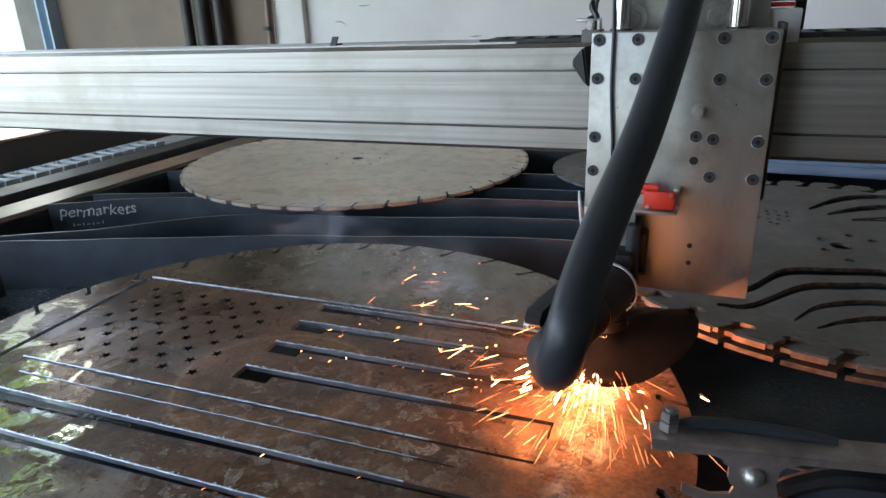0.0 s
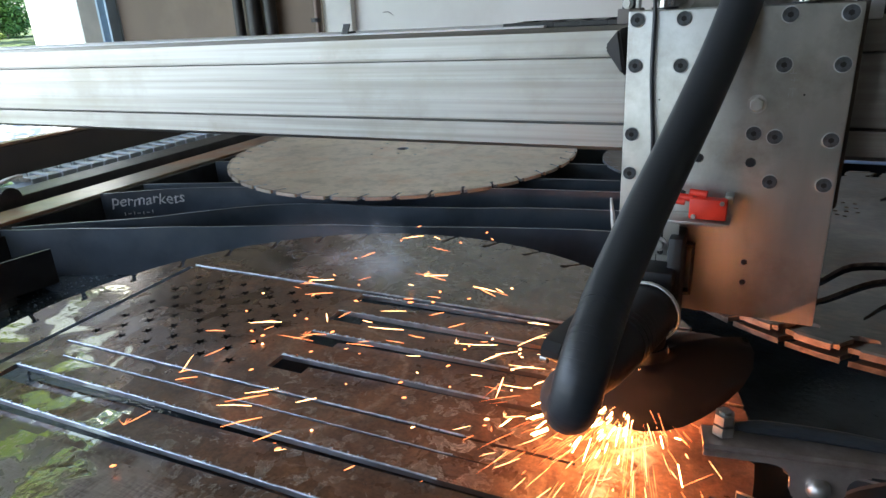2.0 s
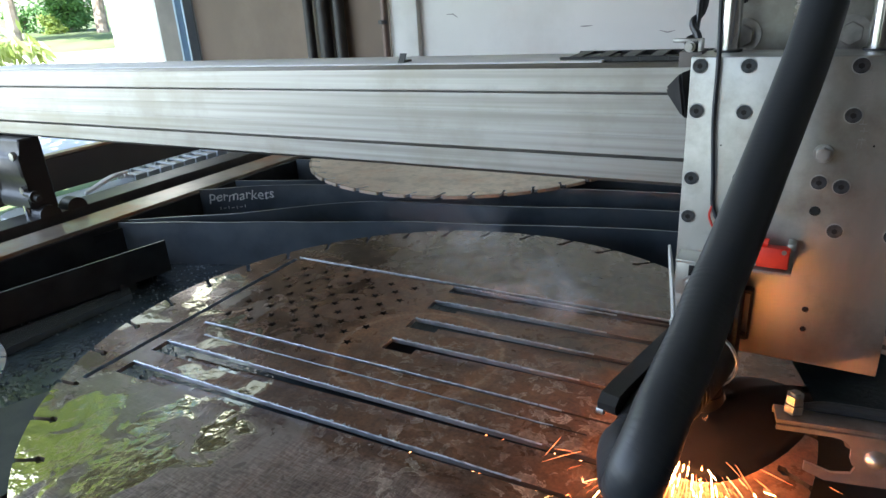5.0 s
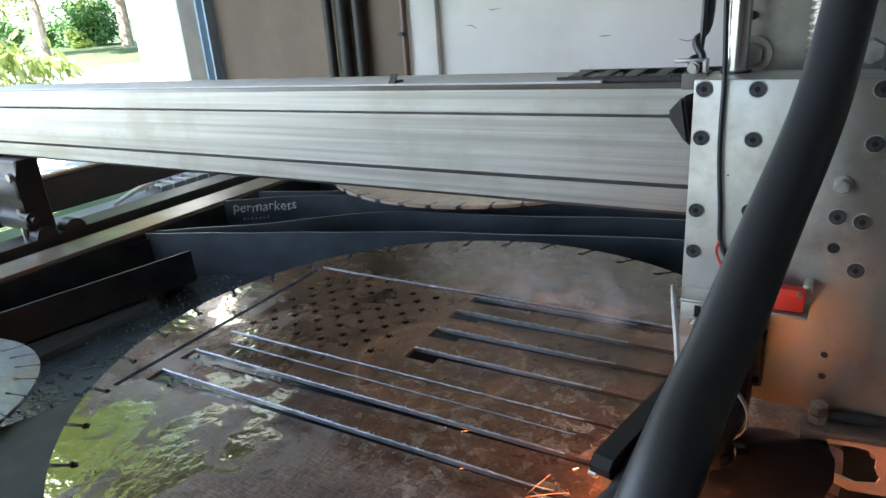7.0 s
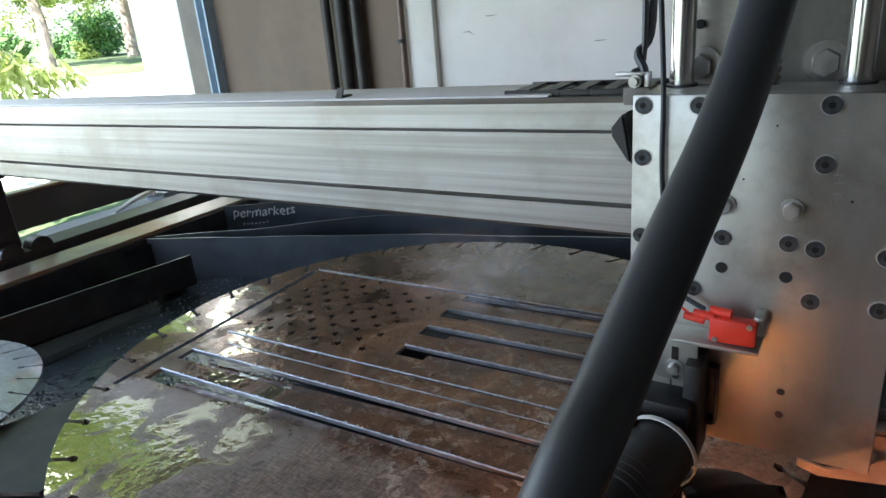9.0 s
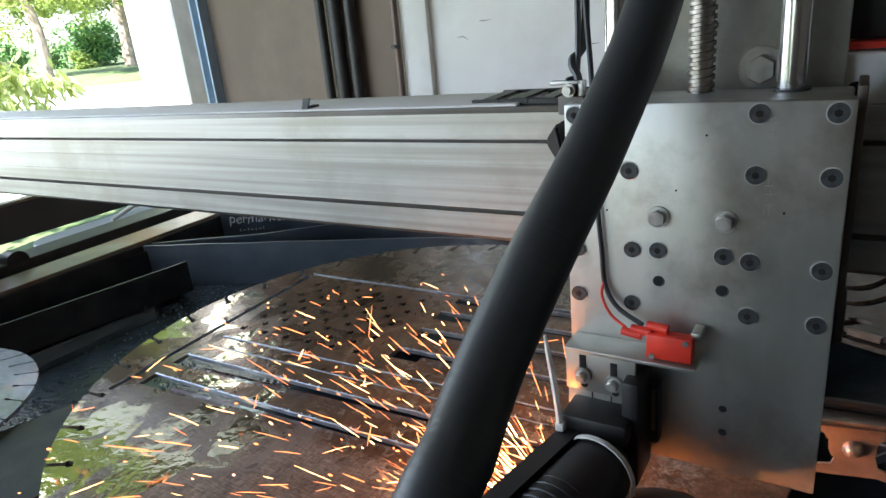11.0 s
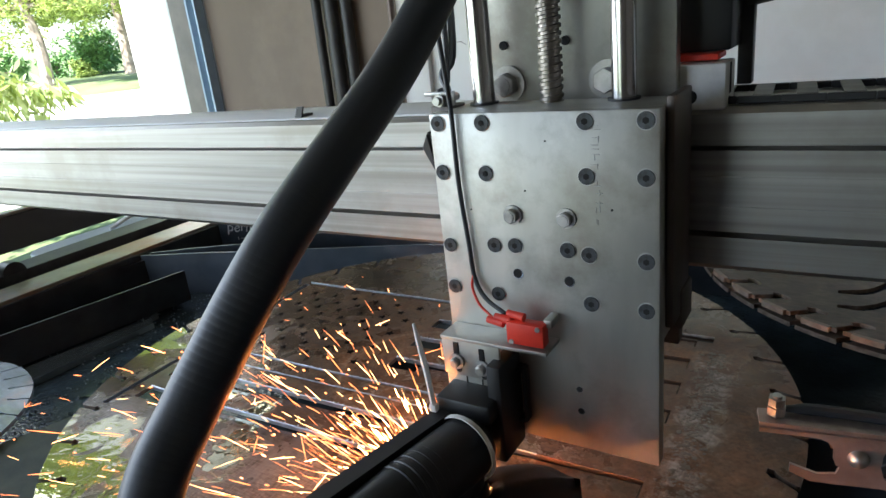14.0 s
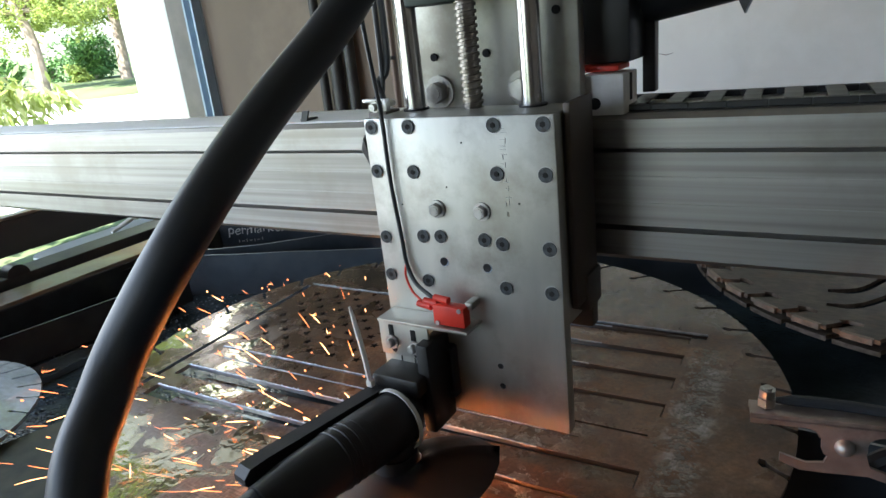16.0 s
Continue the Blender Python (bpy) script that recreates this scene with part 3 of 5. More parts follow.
# ---- saw blades ----
def saw_material(name, dry, dry2, pale, wet_bias, metal=0.45, pale_amount=0.5, film=0.08, film_most=1.0, rust=(0.20, 0.085, 0.035), edge=(0.48, 0.62), scale=9, streak=(.78, 1.15)):
    """Rusty saw steel with mineral blotches, scratches and a broken film of water."""
    m = mat(name, dry, 0.40, metal, dry2, scale, 240, 0.2, (1, 1, 1), pale, 30, pale_amount, 0.6, edge)
    n, l = m.node_tree.nodes, m.node_tree.links
    b = n["Principled BSDF"]
    tc = next(k for k in n if k.type == "TEX_COORD")
    wet = n.new("ShaderNodeTexNoise"); wet.inputs["Scale"].default_value, wet.inputs["Detail"].default_value = 5.0, 4
    l.new(tc.outputs["Object"], wet.inputs["Vector"])
    sep = n.new("ShaderNodeSeparateXYZ"); l.new(tc.outputs["Object"], sep.inputs[0])
    add = n.new("ShaderNodeMath"); add.operation = "MULTIPLY_ADD"
    add.inputs[1].default_value, add.inputs[2].default_value = wet_bias, 0.0
    l.new(sep.outputs[0], add.inputs[0])
    s = n.new("ShaderNodeMath"); s.operation = "ADD"
    l.new(wet.outputs[0], s.inputs[0]); l.new(add.outputs[0], s.inputs[1])
    r = n.new("ShaderNodeMapRange"); r.inputs[1].default_value, r.inputs[2].default_value = 0.50, 0.60
    r.inputs[3].default_value, r.inputs[4].default_value = film, film_most
    l.new(s.outputs[0], r.inputs[0])
    l.new(r.outputs[0], b.inputs["Coat Weight"])
    # rust blooms and rubbed streaks
    old = b.inputs["Base Color"].links[0].from_socket
    rn = n.new("ShaderNodeTexNoise"); rn.inputs["Scale"].default_value, rn.inputs["Detail"].default_value, rn.inputs["Roughness"].default_value = 13, 9, .7
    l.new(tc.outputs["Object"], rn.inputs["Vector"])
    rm = n.new("ShaderNodeMapRange"); rm.inputs[1].default_value, rm.inputs[2].default_value, rm.inputs[4].default_value = .52, .70, .75
    l.new(rn.outputs[0], rm.inputs[0])
    mx = n.new("ShaderNodeMix"); mx.data_type = "RGBA"; mx.inputs[7].default_value = (*rust, 1)
    l.new(rm.outputs[0], mx.inputs[0]); l.new(old, mx.inputs[6])
    sm = n.new("ShaderNodeMapping"); sm.inputs["Scale"].default_value = (45, 110, 1); sm.inputs["Rotation"].default_value = (0, 0, .5)
    l.new(tc.outputs["Object"], sm.inputs[0])
    sn = n.new("ShaderNodeTexNoise"); sn.inputs["Scale"].default_value, sn.inputs["Detail"].default_value = 1.6, 5
    l.new(sm.outputs[0], sn.inputs["Vector"])
    sr2 = n.new("ShaderNodeMapRange"); sr2.inputs[1].default_value, sr2.inputs[2].default_value, sr2.inputs[3].default_value, sr2.inputs[4].default_value = .35, .65, *streak
    l.new(sn.outputs[0], sr2.inputs[0])
    ml = n.new("ShaderNodeMix"); ml.data_type = "RGBA"; ml.blend_type = "MULTIPLY"; ml.inputs[0].default_value = 1
    l.new(mx.outputs[2], ml.inputs[6]); l.new(sr2.outputs[0], ml.inputs[7])
    l.new(ml.outputs[2], b.inputs["Base Color"])
    b.inputs["Coat Roughness"].default_value = 0.04
    b.inputs["Coat IOR"].default_value = 1.45
    rip = n.new("ShaderNodeTexNoise"); rip.inputs["Scale"].default_value = 55
    l.new(tc.outputs["Object"], rip.inputs["Vector"])
    bp = n.new("ShaderNodeBump"); bp.inputs["Strength"].default_value, bp.inputs["Distance"].default_value = 0.25, 0.0012
    l.new(rip.outputs[0], bp.inputs["Height"]); l.new(bp.outputs[0], b.inputs["Coat Normal"])
    return m
def mirror_patches(m, spots, bare, jag=0.20, size=15.0, gloss=.07, metal=.9, ripple=.5, soft=.010, share=1.0):
    """Wet patches, uneven in outline, at the given places (x, y, radius); a pale metal colour stands in for the water
    film's strong reflection.
    """
    n, l = m.node_tree.nodes, m.node_tree.links
    b = n["Principled BSDF"]
    tc = next(k for k in n if k.type == "TEX_COORD")
    nz = n.new("ShaderNodeTexNoise"); nz.inputs["Scale"].default_value, nz.inputs["Detail"].default_value, nz.inputs["Distortion"].default_value = size, 7, .8
    l.new(tc.outputs["Object"], nz.inputs["Vector"])
    total = None
    for x, y, r in spots:
        d = n.new("ShaderNodeVectorMath"); d.operation = "DISTANCE"; d.inputs[1].default_value = (x, y, 0)
        l.new(tc.outputs["Object"], d.inputs[0])
        k = n.new("ShaderNodeMath"); k.operation = "SUBTRACT"; k.inputs[0].default_value = r
        l.new(d.outputs["Value"], k.inputs[1])
        if total is None: total = k.outputs[0]
        else:
            mx = n.new("ShaderNodeMath"); mx.operation = "MAXIMUM"
            l.new(total, mx.inputs[0]); l.new(k.outputs[0], mx.inputs[1]); total = mx.outputs[0]
    q = n.new("ShaderNodeMath"); q.operation = "MULTIPLY_ADD"; q.inputs[1].default_value = jag * 2
    l.new(nz.outputs[0], q.inputs[0]); l.new(total, q.inputs[2])
    mask = n.new("ShaderNodeMapRange"); mask.inputs[1].default_value, mask.inputs[2].default_value = jag - .004, jag + soft
    mask.inputs[4].default_value = share
    l.new(q.outputs[0], mask.inputs[0])
    for name, value in (("Metallic", metal), ("Roughness", gloss)):
        w = n.new("ShaderNodeMix"); w.data_type = "FLOAT"
        w.inputs[3].default_value = value
        if b.inputs[name].links: l.new(b.inputs[name].links[0].from_socket, w.inputs[2])
        else: w.inputs[2].default_value = b.inputs[name].default_value
        l.new(mask.outputs[0], w.inputs[0]); l.new(w.outputs[0], b.inputs[name])
    c = n.new("ShaderNodeMix"); c.data_type = "RGBA"; c.inputs[7].default_value = (*bare, 1)
    l.new(b.inputs["Base Color"].links[0].from_socket, c.inputs[6]); l.new(mask.outputs[0], c.inputs[0]); l.new(c.outputs[2], b.inputs["Base Color"])
    # the water film ripples the reflection
    rp = n.new("ShaderNodeTexNoise"); rp.inputs["Scale"].default_value, rp.inputs["Detail"].default_value = 62, 3
    l.new(tc.outputs["Object"], rp.inputs["Vector"])
    bp = n.new("ShaderNodeBump"); bp.inputs["Strength"].default_value, bp.inputs["Distance"].default_value = ripple, .0015
    l.new(rp.outputs[0], bp.inputs["Height"])
    old = b.inputs["Normal"].links[0].from_socket
    nm = n.new("ShaderNodeMix"); nm.data_type = "VECTOR"
    l.new(mask.outputs[0], nm.inputs[0]); l.new(old, nm.inputs[4]); l.new(bp.outputs[0], nm.inputs[5]); l.new(nm.outputs[1], b.inputs["Normal"])
    return m
class Net:
    """Short names for the nodes of one material."""
    def __init__(self, m):
        self.n, self.l = m.node_tree.nodes, m.node_tree.links
        self.b = self.n["Principled BSDF"]
        self.at = self.n.new("ShaderNodeTexCoord").outputs["Object"]
        sep = self.n.new("ShaderNodeSeparateXYZ"); self.l.new(self.at, sep.inputs[0])
        self.x, self.y = sep.outputs[0], sep.outputs[1]
    def put(self, socket, value):
        if isinstance(value, bpy.types.NodeSocket): self.l.new(value, socket)
        else: socket.default_value = (*value, 1) if isinstance(value, tuple) and len(value) == 3 and socket.type == "RGBA" else value
    def math(self, op, *args):
        k = self.n.new("ShaderNodeMath"); k.operation = op
        for i, v in enumerate(args): self.put(k.inputs[i], v)
        return k.outputs[0]
    def noise(self, scale, detail=4, rough=.5, warp=0.0, stretch=None, turn=0.0):
        k = self.n.new("ShaderNodeTexNoise")
        for nm, v in (("Scale", scale), ("Detail", detail), ("Roughness", rough), ("Distortion", warp)): k.inputs[nm].default_value = v
        src = self.at
        if stretch:
            mp = self.n.new("ShaderNodeMapping"); mp.inputs["Scale"].default_value, mp.inputs["Rotation"].default_value = stretch, (0, 0, turn)
            self.l.new(src, mp.inputs[0]); src = mp.outputs[0]
        self.l.new(src, k.inputs["Vector"])
        return k.outputs[0]
    def step(self, v, a, b, lo=0.0, hi=1.0):
        k = self.n.new("ShaderNodeMapRange")
        for i, w in enumerate((v, a, b, lo, hi)): self.put(k.inputs[i], w)
        return k.outputs[0]
    def mix(self, f, a, b):
        k = self.n.new("ShaderNodeMix"); k.data_type = "RGBA"
        self.put(k.inputs[0], f); self.put(k.inputs[6], a); self.put(k.inputs[7], b)
        return k.outputs[2]
    def shade(self, c, f):
        k = self.n.new("ShaderNodeMix"); k.data_type, k.blend_type = "RGBA", "MULTIPLY"
        k.inputs[0].default_value = 1; self.put(k.inputs[6], c); self.put(k.inputs[7], f)
        return k.outputs[2]
    def times(self, *args):
        out = args[0]
        for v in args[1:]: out = self.math("MULTIPLY", out, v)
        return out

BC, BR = (-0.252, 0.513), 0.372
FX, FY, FA = -0.556, 0.668, radians(2.0)
def flag_steel():
    """Brown saw steel: mottled rust, a scratched rim paled for its wet sheen, mineral crust between the cuts, a hub
    mark.
    """
    m = bpy.data.materials.new("wet_brown_saw_steel"); m.use_nodes = True
    k = Net(m)
    dx, dy = k.math("SUBTRACT", k.x, FX), k.math("SUBTRACT", k.y, FY)
    u = k.math("ADD", k.math("MULTIPLY", dx, math.cos(FA)), k.math("MULTIPLY", dy, math.sin(FA)))
    v = k.math("SUBTRACT", k.math("MULTIPLY", dx, math.sin(FA)), k.math("MULTIPLY", dy, math.cos(FA)))
    blot, mid, fine = k.noise(6, 6, .6, .4), k.noise(24, 6, .65, .6), k.noise(260, 4, .6)
    wob = k.math("MULTIPLY_ADD", mid, .05, -.025)
    c = k.mix(k.step(blot, .38, .62), (.058, .034, .022), (.180, .102, .060))
    c = k.mix(k.step(mid, .50, .66, 0, .6), c, (.185, .088, .042))
    # hub mark
    d = k.n.new("ShaderNodeVectorMath"); d.operation = "DISTANCE"; d.inputs[1].default_value = (*BC, 0)
    k.l.new(k.at, d.inputs[0])
    r = k.math("ADD", d.outputs["Value"], k.math("MULTIPLY", wob, .25))
    c = k.mix(k.times(k.step(r, .068, .080), k.step(r, .100, .090), .65), c, (.235, .120, .062))
    c = k.mix(k.times(k.step(r, .086, .088), k.step(r, .093, .090), .55), c, (.30, .22, .16))
    # far part, smooth olive brown
    far = k.step(k.math("ADD", v, wob), -.004, -.03)
    c = k.mix(k.math("MULTIPLY", far, .8), c, k.mix(k.step(blot, .35, .65), (.095, .075, .052), (.150, .120, .082)))
    # near rim with crossed scratches; the wet film's sheen is painted as pale grey
    near = k.step(k.math("ADD", v, wob), .326, .338)
    left = k.step(k.math("ADD", u, k.math("MULTIPLY", wob, 3.0)), .32, .08)
    scr = k.math("ADD", k.noise(1.6, 5, .6, 0, (40, 420, 1), .42), k.noise(1.6, 5, .6, 0, (420, 30, 1), .30))
    grey = k.mix(k.step(scr, .85, 1.15), (.150, .122, .108), (.340, .300, .275))
    c = k.mix(k.times(near, k.math("MULTIPLY_ADD", left, .35, .62), k.step(blot, .30, .55, .55, 1.0)), c, grey)
    c = k.mix(k.times(near, k.step(k.noise(16, 8, .7, .5), .60, .68), .8), c, (.200, .085, .038))
    # mineral crust between the cuts
    patch = k.step(k.noise(11, 4, .6, .6), .42, .56)
    zone = k.times(k.step(k.math("ADD", v, wob), .12, .17), k.step(v, .40, .345), k.step(k.math("ADD", u, wob), .22, .31), k.step(k.math("ADD", u, wob), .53, .47), patch)
    cells = k.noise(52, 6, .62, .7)
    vein = k.math("ABSOLUTE", k.math("SUBTRACT", cells, .56))
    crust = k.math("MAXIMUM", k.step(vein, .022, .008), k.step(cells, .55, .60, 0, .45))
    c = k.mix(k.times(crust, k.math("MULTIPLY_ADD", zone, .80, .07)), c, (.42, .37, .31))
    # dross beside the flag's end
    e = k.math("ABSOLUTE", k.math("SUBTRACT", k.math("ADD", u, wob), .584))
    c = k.mix(k.times(k.step(e, .022, .008), k.step(v, .02, .06), k.step(k.noise(52, 6, .7, .8), .46, .58), .8), c, (.40, .36, .33))
    c = k.shade(c, k.step(k.math("ADD", k.math("MULTIPLY", fine, .5), k.math("MULTIPLY", k.noise(60, 5, .65, .4), .5)), .36, .64, .58, 1.42))
    k.put(k.b.inputs["Base Color"], c)
    # a thin film of water lies over the flag's end and the rim beside it
    film = k.times(k.step(k.math("ADD", u, k.math("MULTIPLY_ADD", k.noise(12, 6, .6, .8), .36, -.18)), .16, .135), k.step(k.noise(19, 6, .6, .9), .40, .43))
    k.put(k.b.inputs["Metallic"], k.math("MULTIPLY_ADD", film, .35, .15))
    k.put(k.b.inputs["Specular IOR Level"], k.math("MULTIPLY_ADD", k.math("MAXIMUM", film, far), .2, .32))
    rough = k.step(mid, .35, .65, .30, .52)
    wet = k.math("MAXIMUM", k.math("MULTIPLY", far, .8), k.times(k.step(k.noise(9, 5, .6, .7), .50, .54), k.step(v, .36, .30), .6))
    rough = k.math("SUBTRACT", rough, k.math("MULTIPLY", k.math("MAXIMUM", wet, film), .19))
    k.put(k.b.inputs["Roughness"], rough)
    bp = k.n.new("ShaderNodeBump"); bp.inputs["Strength"].default_value, bp.inputs["Distance"].default_value = .45, .0009
    h = k.math("ADD", k.math("MULTIPLY", fine, .35), k.math("ADD", k.math("MULTIPLY", k.times(crust, zone), .9), k.times(scr, near, .5)))
    h = k.math("ADD", h, k.math("MULTIPLY", k.noise(70, 4, .6, .5), k.math("MULTIPLY_ADD", far, -.7, .8)))
    k.l.new(h, bp.inputs["Height"]); k.l.new(bp.outputs[0], k.b.inputs["Normal"])
    return m
SAW = flag_steel()
mirror_patches(SAW, [(-.45, .31, .085), (-.36, .295, .055), (-.30, .335, .028), (-.52, .40, .035), (-.48, .53, .022), (-.57, .53, .040)], (.30, .265, .24), .14, 22, .22, .55, .35, .035, .65)
mirror_patches(SAW, [(-.50, .265, .050), (-.44, .255, .046), (-.39, .250, .034), (-.47, .215, .06), (-.605, .57, .020), (-.59, .525, .027), (-.565, .485, .027), (-.612, .44, .016), (-.612, .475, .016),
             (-.51, .455, .020), (-.475, .44, .016), (-.43, .385, .024), (-.37, .386, .018), (-.41, .345, .024), (-.34, .34, .016), (-.33, .30, .014), (-.53, .79, .018)], (.54, .51, .36), .10, 24, ripple=.75)
# the tan is lightened to carry the light that the wall throws back
SAW2 = saw_material("rusty_tan_saw_steel", (0.74, 0.62, 0.50), (0.56, 0.47, 0.37), (0.24, 0.20, 0.16), 0.0, 0.15, 0.35, 0.0, 0.15, (0.60, 0.40, 0.27), scale=3.5, streak=(.93, 1.05))
SAW3 = saw_material("dark_saw_steel", (0.10, 0.085, 0.07), (0.06, 0.05, 0.042), (0.15, 0.12, 0.095), 0.0, 0.4, 0.5, 0.0, 0.2, (0.13, 0.07, 0.04))
SAW_RIM = mat("worn_rim_steel", (0.28, 0.22, 0.18), 0.4, 0.6, (0.12, 0.09, 0.07), 90, 300, 0.3)
# bluish, since the sky's reflection on the cut faces is put into the colour
EDGE = mat("fresh_cut_edge", (0.50, 0.55, 0.61), 0.32, 0.85, (0.34, 0.38, 0.43), 60, 300, 0.4)
def brown_along_x(m, start, end, brown):
    """Bare metal turns brown and less metallic along x."""
    k = Net(m)
    f = k.step(k.math("ADD", k.x, k.math("MULTIPLY_ADD", k.noise(30, 4), .10, -.05)), start, end)
    k.put(k.b.inputs["Base Color"], k.mix(f, k.b.inputs["Base Color"].links[0].from_socket, brown))
    k.put(k.b.inputs["Metallic"], k.step(f, 0, 1, .85, .2))
brown_along_x(EDGE, -.20, -.08, (.075, .048, .034))
SMALLSAW = saw_material("grey_saw_steel", (0.15, 0.175, 0.20), (0.10, 0.12, 0.14), (0.22, 0.24, 0.26), 0.0, 0.6)

def flag(u, v):
    """A point of the flag, from its far corner: u to the right, v towards the front."""
    return (FX + u * math.cos(FA) + v * math.sin(FA), FY + u * math.sin(FA) - v * math.cos(FA))
def frect(u0, v0, u1, v1): return [flag(u0, v0), flag(u1, v0), flag(u1, v1), flag(u0, v1)]
def star(u, v, r):
    return [flag(u + (r if k % 2 == 0 else r * 0.42) * math.cos(math.pi / 2 + k * math.pi / 5), v - (r if k % 2 == 0 else r * 0.42) * math.sin(math.pi / 2 + k * math.pi / 5)) for k in range(10)]
def toothed(cx, cy, r, n, depth, width, a0=0.0, jag=0.0):
    """A disc outline with keyhole slots round the rim."""
    rnd = random.Random(5)
    out = []
    for k in range(n):
        a = a0 + 2 * math.pi * k / n
        rr0 = r + rnd.uniform(-jag, jag)
        for i in range(6):
            b = a + 2 * math.pi / n * (0.06 + 0.88 * i / 5)
            out.append((cx + rr0 * math.cos(b), cy + rr0 * math.sin(b)))
        b = a + 2 * math.pi / n
        t, u = (-math.sin(b), math.cos(b)), (math.cos(b), math.sin(b))
        for rr, w in ((r - 0.002, -width / 2), (r - depth * 0.7, -width / 2), (r - depth * 0.8, -width), (r - depth, -width * 0.6), (r - depth, width * 0.6), (r - depth * 0.8, width), (r - depth * 0.7, width / 2), (r - 0.002, width / 2)):
            sk = (r - rr) * 0.45
            out.append((cx + rr * u[0] + (w + sk) * t[0], cy + rr * u[1] + (w + sk) * t[1]))
    return out
def ring(cx, cy, r, n=20): return [(cx + r * math.cos(2 * math.pi * k / n), cy + r * math.sin(2 * math.pi * k / n)) for k in range(n)]

blade = thing("flag_saw_blade", "round brown wet saw blade with a flag being cut from it", "saw blade")
SLOTS = [(0.262, 0.006, 0.022), (0.258, 0.050, 0.071), (0.258, 0.099, 0.121), (0.258, 0.150, 0.172), (0.020, 0.254, 0.276), (0.022, 0.301, 0.323)]
holes = [frect(u, a, 0.560, b) for u, a, b in SLOTS]
holes += [[flag(.004, -.0024), flag(.576, -.0026), flag(.576, .0085), flag(.30, .0022), flag(.004, .0010)], frect(-.0030, .0035, .0042, .345)]
holes += [frect(.026, .2030, .555, .2058), frect(.05, .2265, .50, .2281)]
first_star = len(holes) + 1
for r in range(9):
    for c in range(6 if r % 2 == 0 else 5):
        holes.append(star(0.036 + 0.036 * c + (0.018 if r % 2 else 0), 0.028 + 0.0185 * r, 0.0070))
# star walls take the near-black material, which paints the shade inside them
ob = new("blade_plate", flat_shape("blade_plate", toothed(*BC, BR, 36, 0.025, 0.0052, 0.06), holes, -0.0045, 0.0, [SAW, EDGE, HOLE, SAW_RIM], first_star))
ob.parent = blade
# the strips that were cut loose and sank a little
random.seed(11)
for u, a, b in SLOTS:
    me = flat_shape("loose_strip", frect(u + .032, a + .0028, .5585, b - .0006), [], -.0045, 0, [SAW, EDGE])
    o = tagged(new("loose_strip", me), "narrow brown steel strip sunk in its cut slot", "steel strip", "loose strips of the flag")
    o.location.z = -random.uniform(.0012, .003)
    o.rotation_euler.y = -radians(random.uniform(.75, 1.05))
# rims of slag along the cuts
bm = B()
random.seed(3)
def beads(u0, u1, v, n):
    for _ in range(n):
        u = random.uniform(u0, u1)
        x, y = flag(u, v + random.uniform(-.0012, .0012))
        s = random.uniform(.0004, .0011)
        bmesh.ops.create_icosphere(bm, subdivisions=1, radius=s, matrix=Matrix.Translation((x, y, .0004)))
for u, a, b in SLOTS: beads(u, .42, a - .0012, 100)
beads(0, .58, -.0036, 150); beads(.03, .45, .2025, 70)
BURR = mat("bright_burr", (0.56, 0.61, 0.67), 0.34, 0.85, (0.30, 0.34, 0.39), 120, 400, 0.4)
def burr(u0, u1, v, r):
    bmr = B()
    n = int((u1 - u0) / .006)
    pts = [(*flag(u0 + (u1 - u0) * k / n, v + random.uniform(-.0002, .0002)), random.uniform(-.0002, .0002)) for k in range(n + 1)]
    bm_tube(bmr, pts, [r * random.uniform(.8, 1.1) for _ in pts], 6)
    part("cut_burr", bmr, BURR, blade, "bright steel burr along the cut")
for u, a, b in SLOTS: burr(u, .47, a - .0004, .0009)
burr(.004, .576, -.0026, .0016); burr(.026, .47, .2026, .0010); burr(.05, .47, .2262, .0006)
o = part("cut_dross", bm, EDGE, blade, "pale beads of dross along the cuts")
o["kind"] = "stuff"

# pale crust of dross along the flag's end
bm = B()
rnd = random.Random(17)
for _ in range(420):
    v = .03 + .26 * rnd.random()
    x, y = flag(.5785 + rnd.gauss(.004, .007 + .012 * max(0, v - .12)), v)
    k = rnd.uniform(.0006, .0026)
    bmesh.ops.create_icosphere(bm, subdivisions=1, radius=1, matrix=Matrix.Translation((x, y, .0002)) @ Matrix.Rotation(rnd.random() * 3, 4, "Z") @ Matrix.Diagonal((k, k * rnd.uniform(.5, 1.2), k * .22, 1)))
o = part("dross_crust", bm, mat("pale_dross", (0.24, 0.21, 0.185), 0.5, 0.2, (0.14, 0.115, 0.095), 60, 300, 0.4), blade, "pale crust of dross beside the cut")
o["kind"] = "stuff"

b2 = thing("plain_saw_blade", "plain round tan saw blade with rusty patches and slots", "saw blade")
o = new("blade_plate", flat_shape("blade_plate", toothed(-0.622, 1.35, 0.374, 40, 0.020, 0.0042), [ring(-.626, 1.354, .013)] + [ring(-.626 + q * math.cos(a), 1.354 + q * math.sin(a), .0038, 8) for a, q in ((0.3, .05), (.9, .07), (1.9, .05), (2.6, .075), (3.4, .05), (4.2, .08), (5, .05), (5.6, .07))], 0.001, 0.006, [SAW2, EDGE]))
o.parent = b2
b4 = new("small_saw_blade", flat_shape("small_saw_blade", toothed(0.0, 1.46, 0.20, 30, 0.012, 0.002), [ring(-.12, 1.50, .008), ring(-.135, 1.44, .008), ring(-.09, 1.40, .007), ring(-.1, 1.55, .006)], -0.006, -0.001, [SAW3, EDGE]))
tagged(b4, "dark round saw blade with drilled holes", "saw blade")
